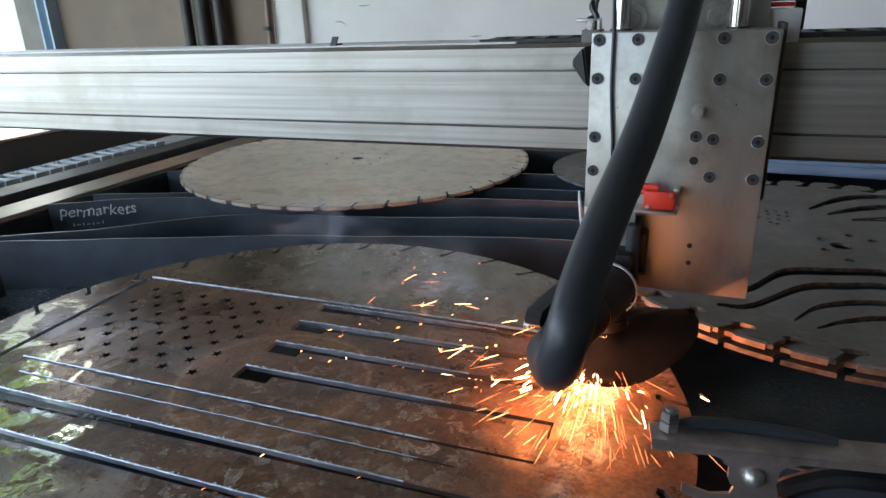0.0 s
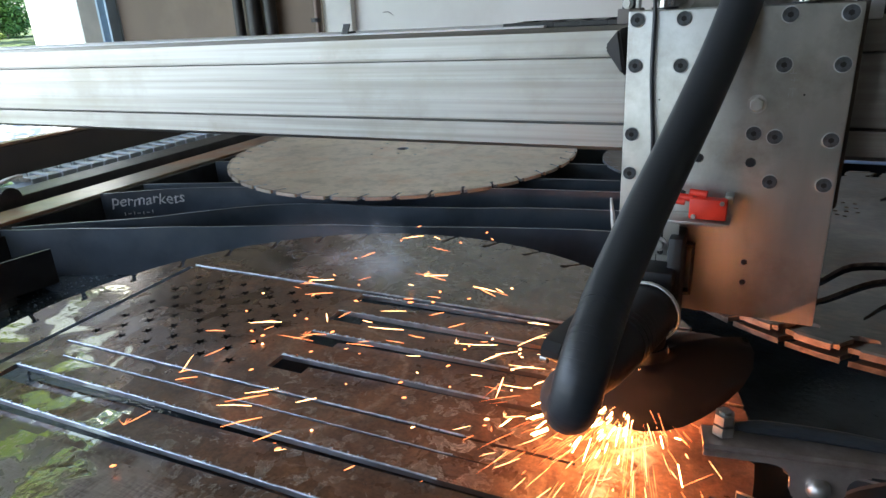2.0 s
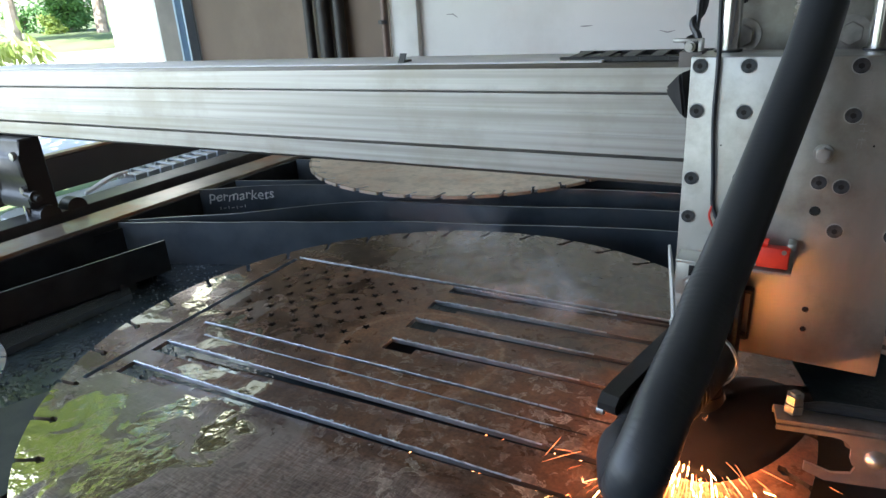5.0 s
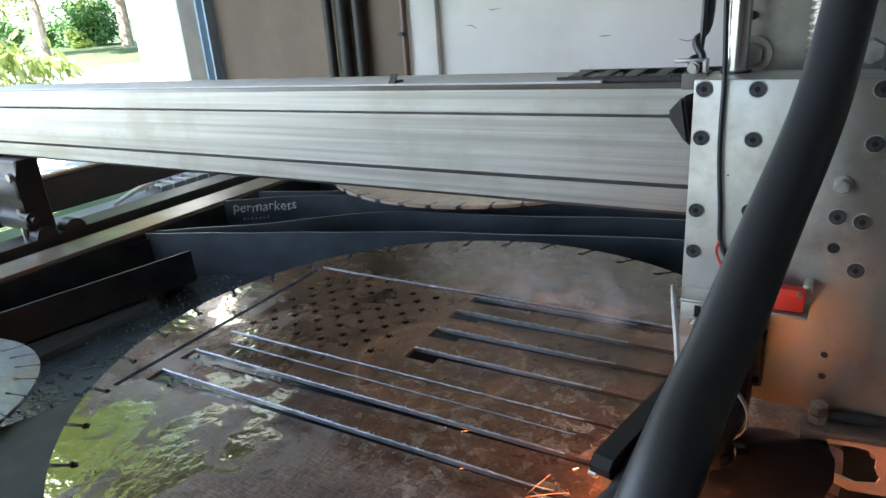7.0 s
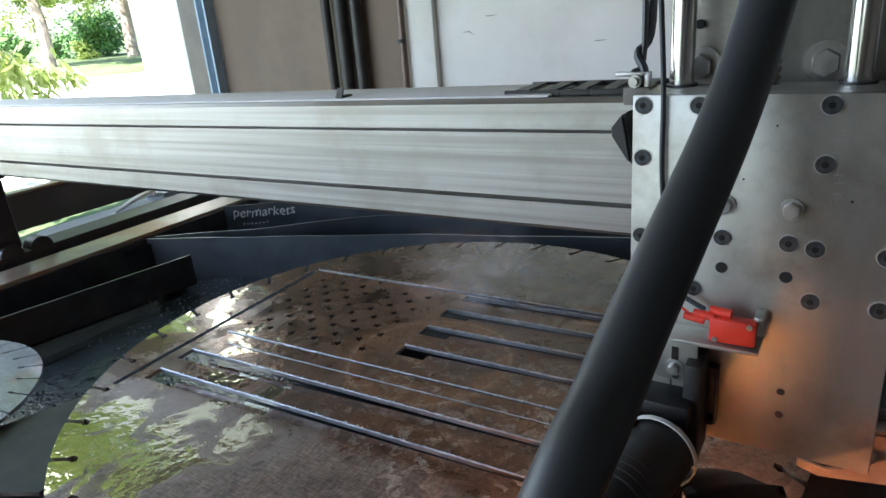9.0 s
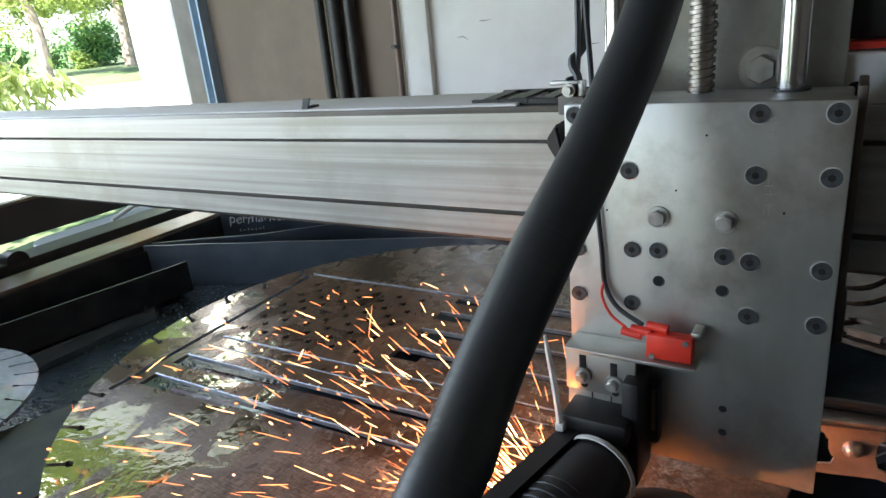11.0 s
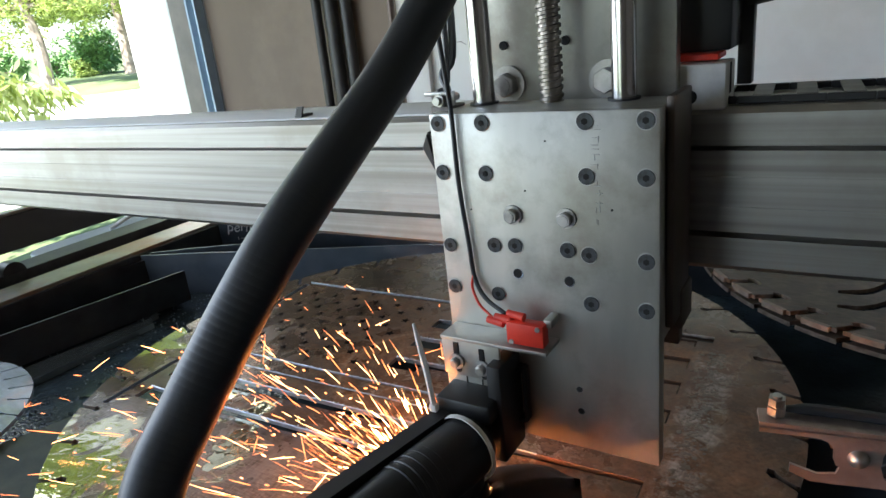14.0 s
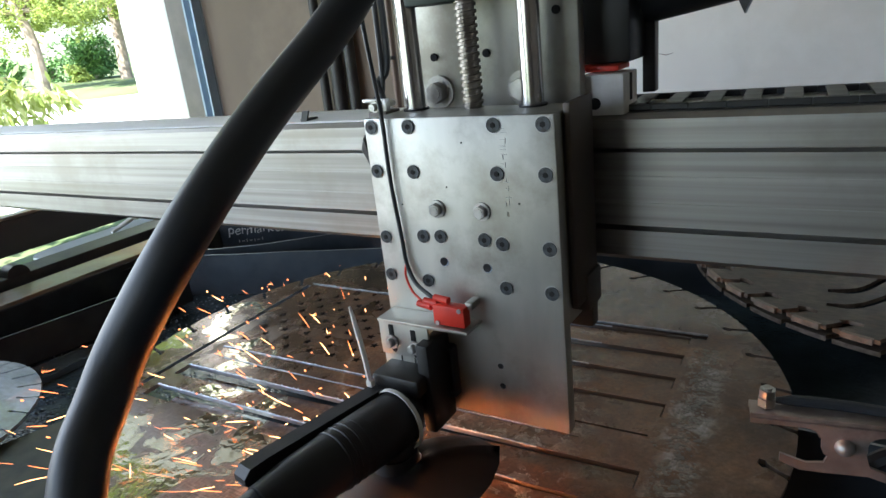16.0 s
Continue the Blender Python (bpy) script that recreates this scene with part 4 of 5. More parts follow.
def wave(path, h):
    """A hole like a mountain ridge: a band along the given line, narrow at its start."""
    pts = spline([(x, y, 0) for x, y in path], 5)
    k = len(pts) - 1
    def half(i): return h * (.12 + .38 * math.sin(math.pi * min(.62, .05 + i / k)))
    return [(p.x, p.y - half(i)) for i, p in enumerate(pts)] + [(p.x, p.y + half(i)) for i, p in reversed(list(enumerate(pts)))]
M = (0.284, 1.052)
mholes = [wave([(.130, .848), (.165, .862), (.205, .928), (.26, .948), (.32, .962), (.40, .955), (.47, .962)], .026),
          wave([(.130, .806), (.165, .814), (.222, .885), (.27, .905), (.315, .917), (.40, .908), (.47, .915)], .022),
          wave([(.205, .790), (.237, .838), (.30, .866), (.38, .860), (.45, .868)], .016), wave([(.225, .778), (.255, .805), (.30, .826), (.37, .818), (.43, .826)], .013),
          wave([(.262, 1.222), (.31, 1.290), (.36, 1.325), (.42, 1.33)], .030), wave([(.285, 1.200), (.335, 1.245), (.385, 1.270), (.45, 1.275)], .026), wave([(.315, 1.180), (.355, 1.195), (.42, 1.215), (.50, 1.215)], .022)]
rnd = random.Random(2)
mholes += [ring(.185 + .014 * (k % 4) + rnd.uniform(-.003, .003), 1.130 + .021 * (k // 4) + rnd.uniform(-.003, .003), .0035, 8) for k in range(16) if k not in (0, 3)]
mholes += [ring(x, y, .006, 10) for x, y in ((.262, 1.075), (.300, 1.100), (.262, 1.030), (.325, 1.085), (.335, 1.005), (.285, .996))] + [ring(*M, .014)]
b3 = thing("mountain_saw_blade", "dark round saw blade with wavy mountain cut-outs", "saw blade", group="stacked blades")
o = new("blade_plate", flat_shape("blade_plate", toothed(*M, 0.342, 40, 0.030, 0.013, .02), mholes, 0.0, 0.005, [SAW3, SAW_RIM])); o.parent = b3
def segments(owner, centre, r, n, a0, half, z0, z1, material):
    """The cutting segments round a blade's rim, each a piece of its own."""
    bm = B()
    sweep = [math.radians(-half + 2 * half * k / 4) for k in range(5)]
    bm_prism(bm, [((r - .0015) * math.cos(q), (r - .0015) * math.sin(q)) for q in sweep] + [((r + .0042) * math.cos(q), (r + .0042) * math.sin(q)) for q in reversed(sweep)], "z", z0, z1)
    me = mesh_of("segment", bm, material)
    for k in range(n):
        o = new("segment", me); o.parent = owner
        o.matrix_basis = pose(centre[0], centre[1], 0, 0, 0, math.degrees(a0) + 360 * (k + .53) / n)
SEGMENT = mat("worn_segment", (0.27, 0.215, 0.18), 0.40, 0.5, (0.16, 0.125, 0.10), 90, 300, 0.3)
segments(b2, (-0.622, 1.35), .374, 40, 0, 3.4, .0006, .0064, mat("tan_segment", (0.50, 0.42, 0.34), 0.5, 0.3, (0.36, 0.30, 0.24), 60, 300, 0.3))
segments(b3, M, .342, 40, .02, 2.6, -.0006, .0058, SEGMENT)
b5 = new("under_saw_blade", flat_shape("under_saw_blade", toothed(M[0], M[1] - .009, 0.342, 40, 0.028, 0.013, .022), [ring(*M, .285, 48)], -0.009, -0.0035, [SAW3, SAW_RIM]))
tagged(b5, "dark toothed saw blade lying under the mountain blade", "saw blade", "stacked blades")
b6 = new("grey_saw_blade", flat_shape("grey_saw_blade", toothed(-.747, .160, .170, 30, .026, .0022, .05), [ring(-.747, .16, .013)], -.004, 0.0, [SMALLSAW, EDGE]))
tagged(b6, "grey segmented saw blade lying at the table edge", "saw blade")
b7 = new("blue_saw_blade", flat_shape("blue_saw_blade", toothed(-.53, .045, .172, 40, .006, .002, .05), [ring(-.53, .045, .013)], -.034, -0.030, [SMALLSAW, EDGE]))
tagged(b7, "blue-grey fine-slotted saw blade beside the flag blade", "saw blade")
# dull, with the green of the mirrored trees put into the base colour
DULL = mat("dull_wet_plate", (0.070, 0.085, 0.065), 0.60, 0.0, (0.03, 0.04, 0.035), 30, 220, 0.3)
DULL.node_tree.nodes["Principled BSDF"].inputs["Specular IOR Level"].default_value = 0.2
wp = new("wet_plate", flat_shape("wet_plate", [(-.605, .20), (-.565, .31), (-.45, .34), (-.45, .19), (-.52, .155)], [], -.013, -.009, [DULL, SAW_RIM]))
tagged(wp, "wet grey steel plate lying under the flag blade", "steel plate")
# blue sheet far behind
bm = B(); bm_box(bm, .62, 1.565, .008, 1.0, .20, .012, .003); bm_box(bm, .62, 1.53, .017, 1.0, .05, .008, .003)
solo("blue_sheet", bm, mat("blue_paint", (0.24, 0.34, 0.50), 0.4, 0.1, (0.15, 0.23, 0.37), 7, 150, 0.1), "pale blue painted steel sheet at the back of the table", "steel sheet")

# ---- earth clamp ----
def clamp():
    th = thing("earth_clamp", "worn coppered steel earth clamp gripping the saw blade", "clamp")
    tip, a = Vector((0.088, 0.466, 0.052)), radians(11)
    u, w = Vector((math.cos(a), math.sin(a), 0)), Vector((-math.sin(a), math.cos(a), 0))
    def P(s, t, z): return tip + u * s + w * t + Vector((0, 0, z))
    def sheet(poly, t0, t1, mi=0):
        lo, hi = [bm.verts.new(P(s, t0, z)) for s, z in poly], [bm.verts.new(P(s, t1, z)) for s, z in poly]
        bm.faces.new(lo); bm.faces.new(hi)
        for i in range(len(poly)): bm.faces.new((lo[i], lo[(i + 1) % len(poly)], hi[(i + 1) % len(poly)], hi[i]))
    def arc(cs, cz, rs, rz, a0, a1, n=7): return [(cs + rs * math.cos(radians(a0 + (a1 - a0) * k / n)), cz + rz * math.sin(radians(a0 + (a1 - a0) * k / n))) for k in range(n + 1)]
    # upper jaw: a channel with a web and two cheeks
    bm = B()
    sheet([(0, 0), (.31, -.002), (.31, .001), (0, .003)], -.0, .019)
    upper = part("upper_jaw", bm, COPPER, th)
    cheek = [(0, 0), (.31, -.002), (.31, -.006), (.090, -.005)] + arc(.090, -.014, .011, .008, 90, 180, 4) + [(.079, -.020)] + arc(.064, -.020, .015, .010, 0, -180, 6) + [(.049, -.016)] + arc(.036, -.014, .013, .010, -10, 90, 5) + [(.0, -.004)]
    for t in (-.0022, .019):
        bm = B(); sheet(cheek, t, t + .0022)
        part("jaw_cheek", bm, COPPER, upper)
    # lower jaw
    bm = B()
    sheet([(.022, -.030), (.040, -.036), (.052, -.034), (.056, -.022), (.068, -.014), (.078, -.020), (.082, -.034), (.11, -.044), (.30, -.085), (.30, -.092), (.11, -.051), (.082, -.042), (.052, -.043), (.036, -.043), (.022, -.037)], -.0005, .002)
    part("lower_jaw", bm, COPPER, th)
    bm = B(); vs = bm_cyl(bm, P(.064, -.005, -.017), P(.064, .03, -.017), .0065, seg=16)
    bmesh.ops.create_uvsphere(bm, u_segments=14, v_segments=8, radius=.0068, matrix=Matrix.Translation(P(.064, -.003, -.017)))
    part("rivet", bm, BOLT, th)
    bm = B()
    bm_cyl(bm, P(.012, .012, -.006), P(.012, .012, .020), .0035, seg=10)
    bm_cyl(bm, P(.012, .012, .004), P(.012, .012, .0105), .0068, seg=6); bm_cyl(bm, P(.012, .012, .0115), P(.012, .012, .018), .0062, seg=6)
    part("contact_bolt", bm, BOLT, th)
    bm = B(); bmesh.ops.create_uvsphere(bm, u_segments=12, v_segments=6, radius=.009, matrix=Matrix.Translation(P(.012, .010, -.002)) @ Matrix.Diagonal((1.2, 1, .45, 1)))
    part("contact_pad", bm, COPPER, th)
    bm = B(); bm_tube(bm, spline([P(.018, .016, .0065), P(.04, .018, .0065), P(.08, .016, .0060), P(.115, .014, .0035)], 4), [.0025, .003, .004, .0045, .0045, .0045, .0045, .0045, .0044, .0042, .004, .0035, .003], 10)
    part("jumper_lead", bm, RUBBER, th)
    bm = B(); bm_tube(bm, spline([P(.205, .014, .004), P(.225, .013, .010), P(.26, .012, .013), P(.33, .012, .012)], 4), [.004, .007, .009, .0095, .0095, .0095, .0095, .0095, .0095, .0095, .0095, .0095, .0095], 12)
    part("cable_lug", bm, WHITEP, th, "pale rounded cable lug")
    bm = B(); bm_tube(bm, spline([P(.085, .013, -.040), P(.10, .013, -.03), P(.13, .013, -.022), P(.2, .013, -.03)], 4), .007, 8)
    part("spring", bm, BLACK, th)
clamp()
# ---- gantry ----
gantry = thing("gantry_beam", "long extruded aluminium gantry beam across the table", "gantry beam")
y0, y1 = 0.086, 0.168
bm = B()
prof = [(y0 + .004, .168), (y0, .172), (y0, .1930), (y0 + .012, .1935), (y0 + .012, .1968), (y0, .1973), (y0, .2545), (y0 + .012, .255), (y0 + .012, .258), (y0, .2585), (y0, .279), (y0 + .004, .283), (y1, .283), (y1, .168)]
bm_prism(bm, prof, "x", -1.262, 1.12)
part("beam", bm, ALU, gantry)
bm = B()
for z in (.215, .236): bm_box(bm, -.071, y0 - .0003, z, 2.38, .0014, .0012)
part("beam_rib", bm, ALU, gantry)
bm = B(); bm_box(bm, -.68, .1285, .2845, 1.16, .077, .002, .0005)
# near-white colour stands in for the bright reflection along the strip
TAPE = mat("whitened_tape", (0.94, 0.94, 0.95), 0.5, 0.0, (0.88, 0.90, 0.92), 12, 200, 0.03)
TAPE.node_tree.nodes["Principled BSDF"].inputs["Specular IOR Level"].default_value = 0.1
part("cover_strip", bm, TAPE, gantry, "bright pale strip on top of the beam")
bm = B(); bm_prism(bm, [(-.336, .2835), (-.328, .2835), (-.323, .2960), (-.331, .2960)], "y", .0925, .0945); bm_box(bm, -.332, .102, .2866, .008, .018, .0022, .0005)
part("clip", bm, BLACK, gantry, "dark tape clip over the strip")
def chain_run(name, x0, x1, parent):
    holder = new(name); holder.parent = parent; holder.empty_display_size = .02
    n = int((x1 - x0) / .026)
    bm = B(); bm_box(bm, 0, -.030, 0, .0262, .004, .005, .0008); bm_box(bm, 0, .030, 0, .0262, .004, .005, .0008)
    bm_prism(bm, [(-.004, -.028), (.008, -.028), (.004, .028), (-.008, .028)], "z", .0012, .0026)
    lk = mesh_of("chain_link", bm, PLASTIC)
    for k in range(n):
        o = new("chain_link", lk); o.parent = holder; o.location = (x0 + .026 * (k + .5), .130, .2858)
    return holder
chain_run("cable_chain", -.145, 1.05, gantry)
# end truck on the rail
truck = new("end_truck"); truck.parent = gantry; truck.empty_display_size = .02
bm = B(); bm_box(bm, -1.255, .120, .205, .016, .075, .13, .002)
part("end_plate", bm, PLASTIC, truck)
bm = B(); bm_prism(bm, [(.055, .04), (.105, .03), (.105, .166), (.065, .166), (.065, .14), (.055, .135), (.055, .10), (.062, .09), (.062, .07), (.055, .06)], "x", -1.24, -1.140)
bmesh.ops.bevel(bm, geom=bm.edges[:], offset=.003, segments=1, affect="EDGES")
part("truck_body", bm, PLASTIC, truck)
for yy, zz, r in ((.078, .035, .020), (.130, .035, .020)):
    bm = B(); bm_cyl(bm, (-1.155, yy, zz - .012), (-1.125, yy, zz - .012), r, seg=24)
    part("wheel", bm, BLACK, truck)
for yy, zz in ((.046, .138), (.046, .075)):
    bm = B(); bm_cyl(bm, (-1.150, yy + .006, zz), (-1.150, yy + .014, zz), .008, seg=6)
    part("bolt", bm, BOLT, truck)
bm = B(); bm_cyl(bm, (-1.165, .060, .008), (-1.165, .060, .045), .006, seg=12)
part("axle", bm, STEEL, truck)
bm = B(); bm_cyl(bm, (-1.145, .056, .07), (-1.105, .056, .064), .006, seg=10); bm_cyl(bm, (-1.120, .056, .066), (-1.115, .056, .066), .011, seg=14)
part("lever", bm, BLACK, truck)

# ---- torch carriage ----
carriage = thing("torch_carriage", "aluminium torch carriage plate riding on the gantry beam", "torch carriage")
plate = None
bm = B(); bm_box(bm, 0.071, 0.006, -0.1152, 0.156, 0.012, 0.2436, 0.0012)
plate = part("front_plate", bm, PLATE, carriage)
bm = B(); bm_box(bm, 0.071, 0.034, -0.0645, 0.152, 0.044, 0.141, 0.002); bm_box(bm, 0.132, .04, -.145, .026, .036, .022, .003)
part("bearing_block", bm, PLATE, carriage)
BROWN = mat("brown_steel_side", (0.13, 0.105, 0.085), 0.45, 0.6, (0.085, 0.07, 0.058), 20, 200, 0.1)
bm = B(); bm_box(bm, 0.1505, 0.040, -.064, .005, .046, .15, .001); bm_box(bm, .149, .052, -.135, .012, .03, .03, .003)
part("side_cover", bm, BROWN, carriage, "brown steel side cover")
COLX = (0.0, 0.034, 0.1045, 0.141)
SCREWS = [(x, 0) for x in COLX] + [(x, -.034) for x in COLX] + [(0, -.088), (.141, -.087), (0, -.1205), (.141, -.1205), (.105, -.1205), (.036, -.122), (.036, -.085), (.052, -.084), (.090, -.084), (.1045, -.086)]
bm = B()
bm_cyl(bm, (0, -.0003, 0), (0, .001, 0), .0060, seg=24)
rimm = mesh_of("countersink", bm, mat("bright_countersink", (0.58, 0.58, 0.56), 0.55, 0.7, (0.48, 0.48, 0.46), 60, 300, 0.05))
bm = B(); bm_cyl(bm, (0, -.0012, 0), (0, .001, 0), .0052, seg=24)
scm = mesh_of("screw_head", bm, SCREW)
bm = B(); bm_cyl(bm, (0, -.0016, 0), (0, .0005, 0), .0021, seg=6)
hxm = mesh_of("hex_socket", bm, HOLE)
for x, z in SCREWS:
    o = new("screw", scm); o.parent = carriage; o.location = (x, 0, z); o["label"] = "black countersunk screw"
    for nm, me in (("countersink", rimm), ("hex_socket", hxm)):
        c = new(nm, me); c.parent = o
for x, z, r in ((.0525, -.1045, .0032), (.090, -.106, .0032), (.094, -.188, .0021), (.0945, -.2055, .0021), (.078, -.012, .0006), (.062, -.045, .0006), (.02, -.06, .0006), (.12, -.055, .0007)):
    bm = B(); bm_cyl(bm, (x, -.0007, z), (x, .002, z), r, seg=16)
    part("bore", bm, HOLE, carriage)
    if r > .002:
        # steel disc set off to the lower right, to draw the hole's lit rim
        bm = B(); bm_cyl(bm, (x + .0003, -.0003, z - .0003), (x + .0003, .002, z - .0003), r * 1.2, seg=16)
        part("bore_glint", bm, STEEL, carriage)
def hex_bolt(x, z, y=0.0, r=.0052, h=.006, washer=.0068, parent=None):
    bm = B(); bm_cyl(bm, (x, y - h, z), (x, y, z), r, seg=6)
    bmesh.ops.bevel(bm, geom=bm.edges[:], offset=.0005, segments=1, affect="EDGES")
    bm_cyl(bm, (x, y - h * .9, z), (x, y - h - .0006, z), r * .62, seg=14)
    b = part("hex_bolt", bm, BOLT, parent or carriage, "zinc hexagon bolt")
    bm = B(); bm_cyl(bm, (x, y - .0018, z), (x, y, z), washer, seg=22)
    part("washer", bm, BOLT, b)
hex_bolt(.052, -.062); hex_bolt(.090, -.062)
# stamped marks, unreadable
bm = B()
rnd = random.Random(8)
for k in range(11):
    if k == 5: continue
    z = -.004 - .0058 * k
    for _ in range(2):
        bm_box(bm, .111 + rnd.uniform(-.0015, .0015), -.0002, z + rnd.uniform(-.0015, .0015), *((.0045, .0008, .0004) if rnd.random() < .5 else (.0004, .0008, .0034)))
part("stamped_marks", bm, mat("stamped_aluminium", (0.46, 0.46, 0.44), 0.5, 0.6, (0.40, 0.40, 0.38), 60, 300, 0.1), plate)
# spindle parts above
for x in (.013, .115):
    bm = B(); bm_cyl(bm, (x, .045, -.02), (x, .045, .42), .008, seg=28)
    part("guide_rod", bm, STEEL, carriage)
    bm = B(); bm_cyl(bm, (x, .045, .0055), (x, .045, .0075), .0105, seg=28)
    part("rod_seal", bm, BLACK, carriage)
bm = B()
n, turns = 16, 60
bm_cyl(bm, (.065, .046, .0), (.065, .046, .30), .0068, seg=20)
prev = None
for k in range(turns * n + 1):
    a, z = 2 * math.pi * k / n, .0 + .005 * k / n
    d = Vector((math.cos(a), math.sin(a), 0))
    q = [bm.verts.new(Vector((.065, .046, z)) + d * r + Vector((0, 0, h))) for r, h in ((.0060, -.0017), (.0082, -.0011), (.0082, .0011), (.0060, .0017))]
    if prev:
        for i in range(3): bm.faces.new((prev[i], prev[i + 1], q[i + 1], q[i]))
    prev = q
part("ball_screw", bm, mat("greased_screw_steel", (0.34, 0.31, 0.28), 0.30, 0.9, (0.20, 0.18, 0.16), 60, 300, 0.1), carriage, "worn steel ball screw", 50)
bm = B(); bm_box(bm, .070, .0785, .20, .142, .012, .44, .001)
back = part("back_plate", bm, PLATE, carriage)
bm = B(); bm_box(bm, .070, .0785, -.10, .150, .013, .16, .001)
part("saddle", bm, BROWN, carriage)
for x in (.020, .096):
    hex_bolt(x, .016, .0725, .0088, .010, .0135)
for x, z in ((.018, .044), (.066, .044), (.125, .07)):
    bm = B(); bm_cyl(bm, (x, .071, z), (x, .074, z), .0032, seg=14)
    part("bore", bm, HOLE, carriage)
GREEN = mat("dark_green_block", (0.05, 0.065, 0.055), 0.45, 0.4, (0.035, 0.045, 0.04), 20, 200, 0.1)
bm = B(); bm_box(bm, .055, .052, .098, .075, .03, .030, .002)
part("end_block", bm, GREEN, carriage)
bm = B(); bm_box(bm, .096, .052, .096, .02, .034, .024, .002); bm_box(bm, .085, .052, .17, .09, .05, .1, .004)
part("motor_mount", bm, BLACK, carriage)
# bearing block and drive at the right
bm = B(); bm_box(bm, .152, .104, .006, .034, .036, .030, .0015)
wb = part("nut_block", bm, WHITEP, carriage, "cream nut block with a dark bore")
bm = B(); bm_cyl(bm, (.147, .0855, .0), (.147, .09, .0), .0045, seg=18)
part("bore", bm, HOLE, wb)
bm = B(); bm_box(bm, .1688, .104, .010, .001, .006, .02)
part("clamp_slit", bm, HOLE, wb)
bm = B(); bm_box(bm, .148, .125, .065, .042, .042, .075, .002)
part("motor", bm, PLASTIC, carriage, "black stepper motor")
bm = B(); bm_box(bm, .146, .108, .0245, .034, .03, .004, .001)
part("red_shim", bm, RED, carriage)
bm = B(); bm_box(bm, .172, .15, .03, .010, .012, .06, .001)
part("chain_bracket", bm, BLACK, carriage)
bm = B()
bm_tube(bm, spline([(.168, .15, .082), (.22, .15, .090), (.32, .15, .106), (.46, .15, .130), (.7, .15, .18)], 5), .030, 14)
bm_prism(bm, [(.236, .064), (.246, .064), (.241, .053)], "y", .14, .15)
part("lead", bm, BLACK, carriage, "black taped lead bundle")
# wires and connectors at the left
bm = B(); bm_box(bm, -.012, .035, .002, .018, .02, .012, .001)
part("connector_clip", bm, TRIM, carriage)
bm = B(); bm_cyl(bm, (-.013, .02, .012), (-.013, .05, .012), .003, seg=10); bm_cyl(bm, (-.013, .024, .012), (-.013, .028, .012), .0045, seg=10)
part("clip_bolt", bm, BOLT, carriage)
bm = B(); bm_box(bm, -.016, .030, .0165, .022, .006, .003, .0008); bm_box(bm, -.0055, .030, .010, .004, .006, .016, .0008)
part("clip_hook", bm, BOLT, carriage)
bm = B(); bm_tube(bm, spline([(-.010, .03, .0), (-.008, .03, .018), (-.014, .035, .03), (-.006, .04, .05), (-.01, .045, .16)], 6), .0028, 8)
part("cable", bm, BLACK, carriage)
bm = B(); bm_tube(bm, spline([(-.014, .028, -.004), (-.016, .03, .016), (-.01, .036, .034), (-.012, .04, .16)], 6), .0022, 8)
part("cable", bm, BLACK, carriage)
bm = B()
hull = [(-.030, .02, -.021), (-.016, .008, -.006), (-.010, .012, -.046), (-.006, .03, -.004), (-.018, .036, -.012), (-.009, .034, -.04), (-.024, .03, -.03)]
for p in hull: bm.verts.new(p)
bmesh.ops.convex_hull(bm, input=bm.verts[:])
bmesh.ops.bevel(bm, geom=bm.edges[:], offset=.002, segments=2, affect="EDGES")
part("taped_plug", bm, PLASTIC, carriage, "black taped plug")
bm = B(); bm_tube(bm, spline([(.006, -.01, .16), (.011, -.006, .06), (.013, -.003, .01), (.0135, -.003, -.04), (.017, -.003, -.085), (.019, -.003, -.11), (.028, -.006, -.124), (.046, -.012, -.131)], 6), .0017, 8)
part("switch_wire", bm, RUBBER, carriage)
bm = B(); bm_tube(bm, spline([(.0185, -.0035, -.108), (.017, -.004, -.118), (.024, -.008, -.129), (.036, -.013, -.1345)], 6), .0010, 7)
part("red_wire", bm, RED, carriage)
# bracket, limit switch
bm = B(); bm_box(bm, .039, -.012, -.1515, .084, .024, .0028, .0006); bm_box(bm, .0215, -.0225, -.166, .047, .0026, .030, .0006)
brk = part("angle_bracket", bm, PLATE, carriage)
for x, z in ((.010, -.165), (.031, -.167)):
    bm = B(); bm_box(bm, x, -.0240, z + .004, .0045, .0012, .014, .0004)
    part("slot", bm, HOLE, brk)
    bm = B(); bm_cyl(bm, (x + .001, -.0242, z - .011), (x + .001, -.0225, z - .011), .0024, seg=12)
    part("bore", bm, HOLE, brk)
    hex_bolt(x, z - .004, -.0238, .0040, .006, .0060, brk)
bm = B(); bm_box(bm, .0215, -.0195, -.190, .046, .004, .040, .0005)
part("slide_plate", bm, PLATE, carriage)
for x in (.0155, .0285):
    bm = B(); bm_box(bm, x, -.0216, -.190, .0006, .0012, .038)
    part("slide_groove", bm, HOLE, carriage)
sw = new("limit_switch"); sw.parent = carriage; sw.empty_display_size = .01; sw["label"] = "red limit switch with crimped wires"
bm = B(); bm_box(bm, .0645, -.0165, -.1405, .0275, .010, .0165, .0012)
part("switch_body", bm, RED, sw)
for x, z in ((.0545, -.1465), (.0745, -.1345)):
    bm = B(); bm_cyl(bm, (x, -.0225, z), (x, -.0212, z), .0018, seg=12)
    part("switch_screw", bm, BOLT, sw)
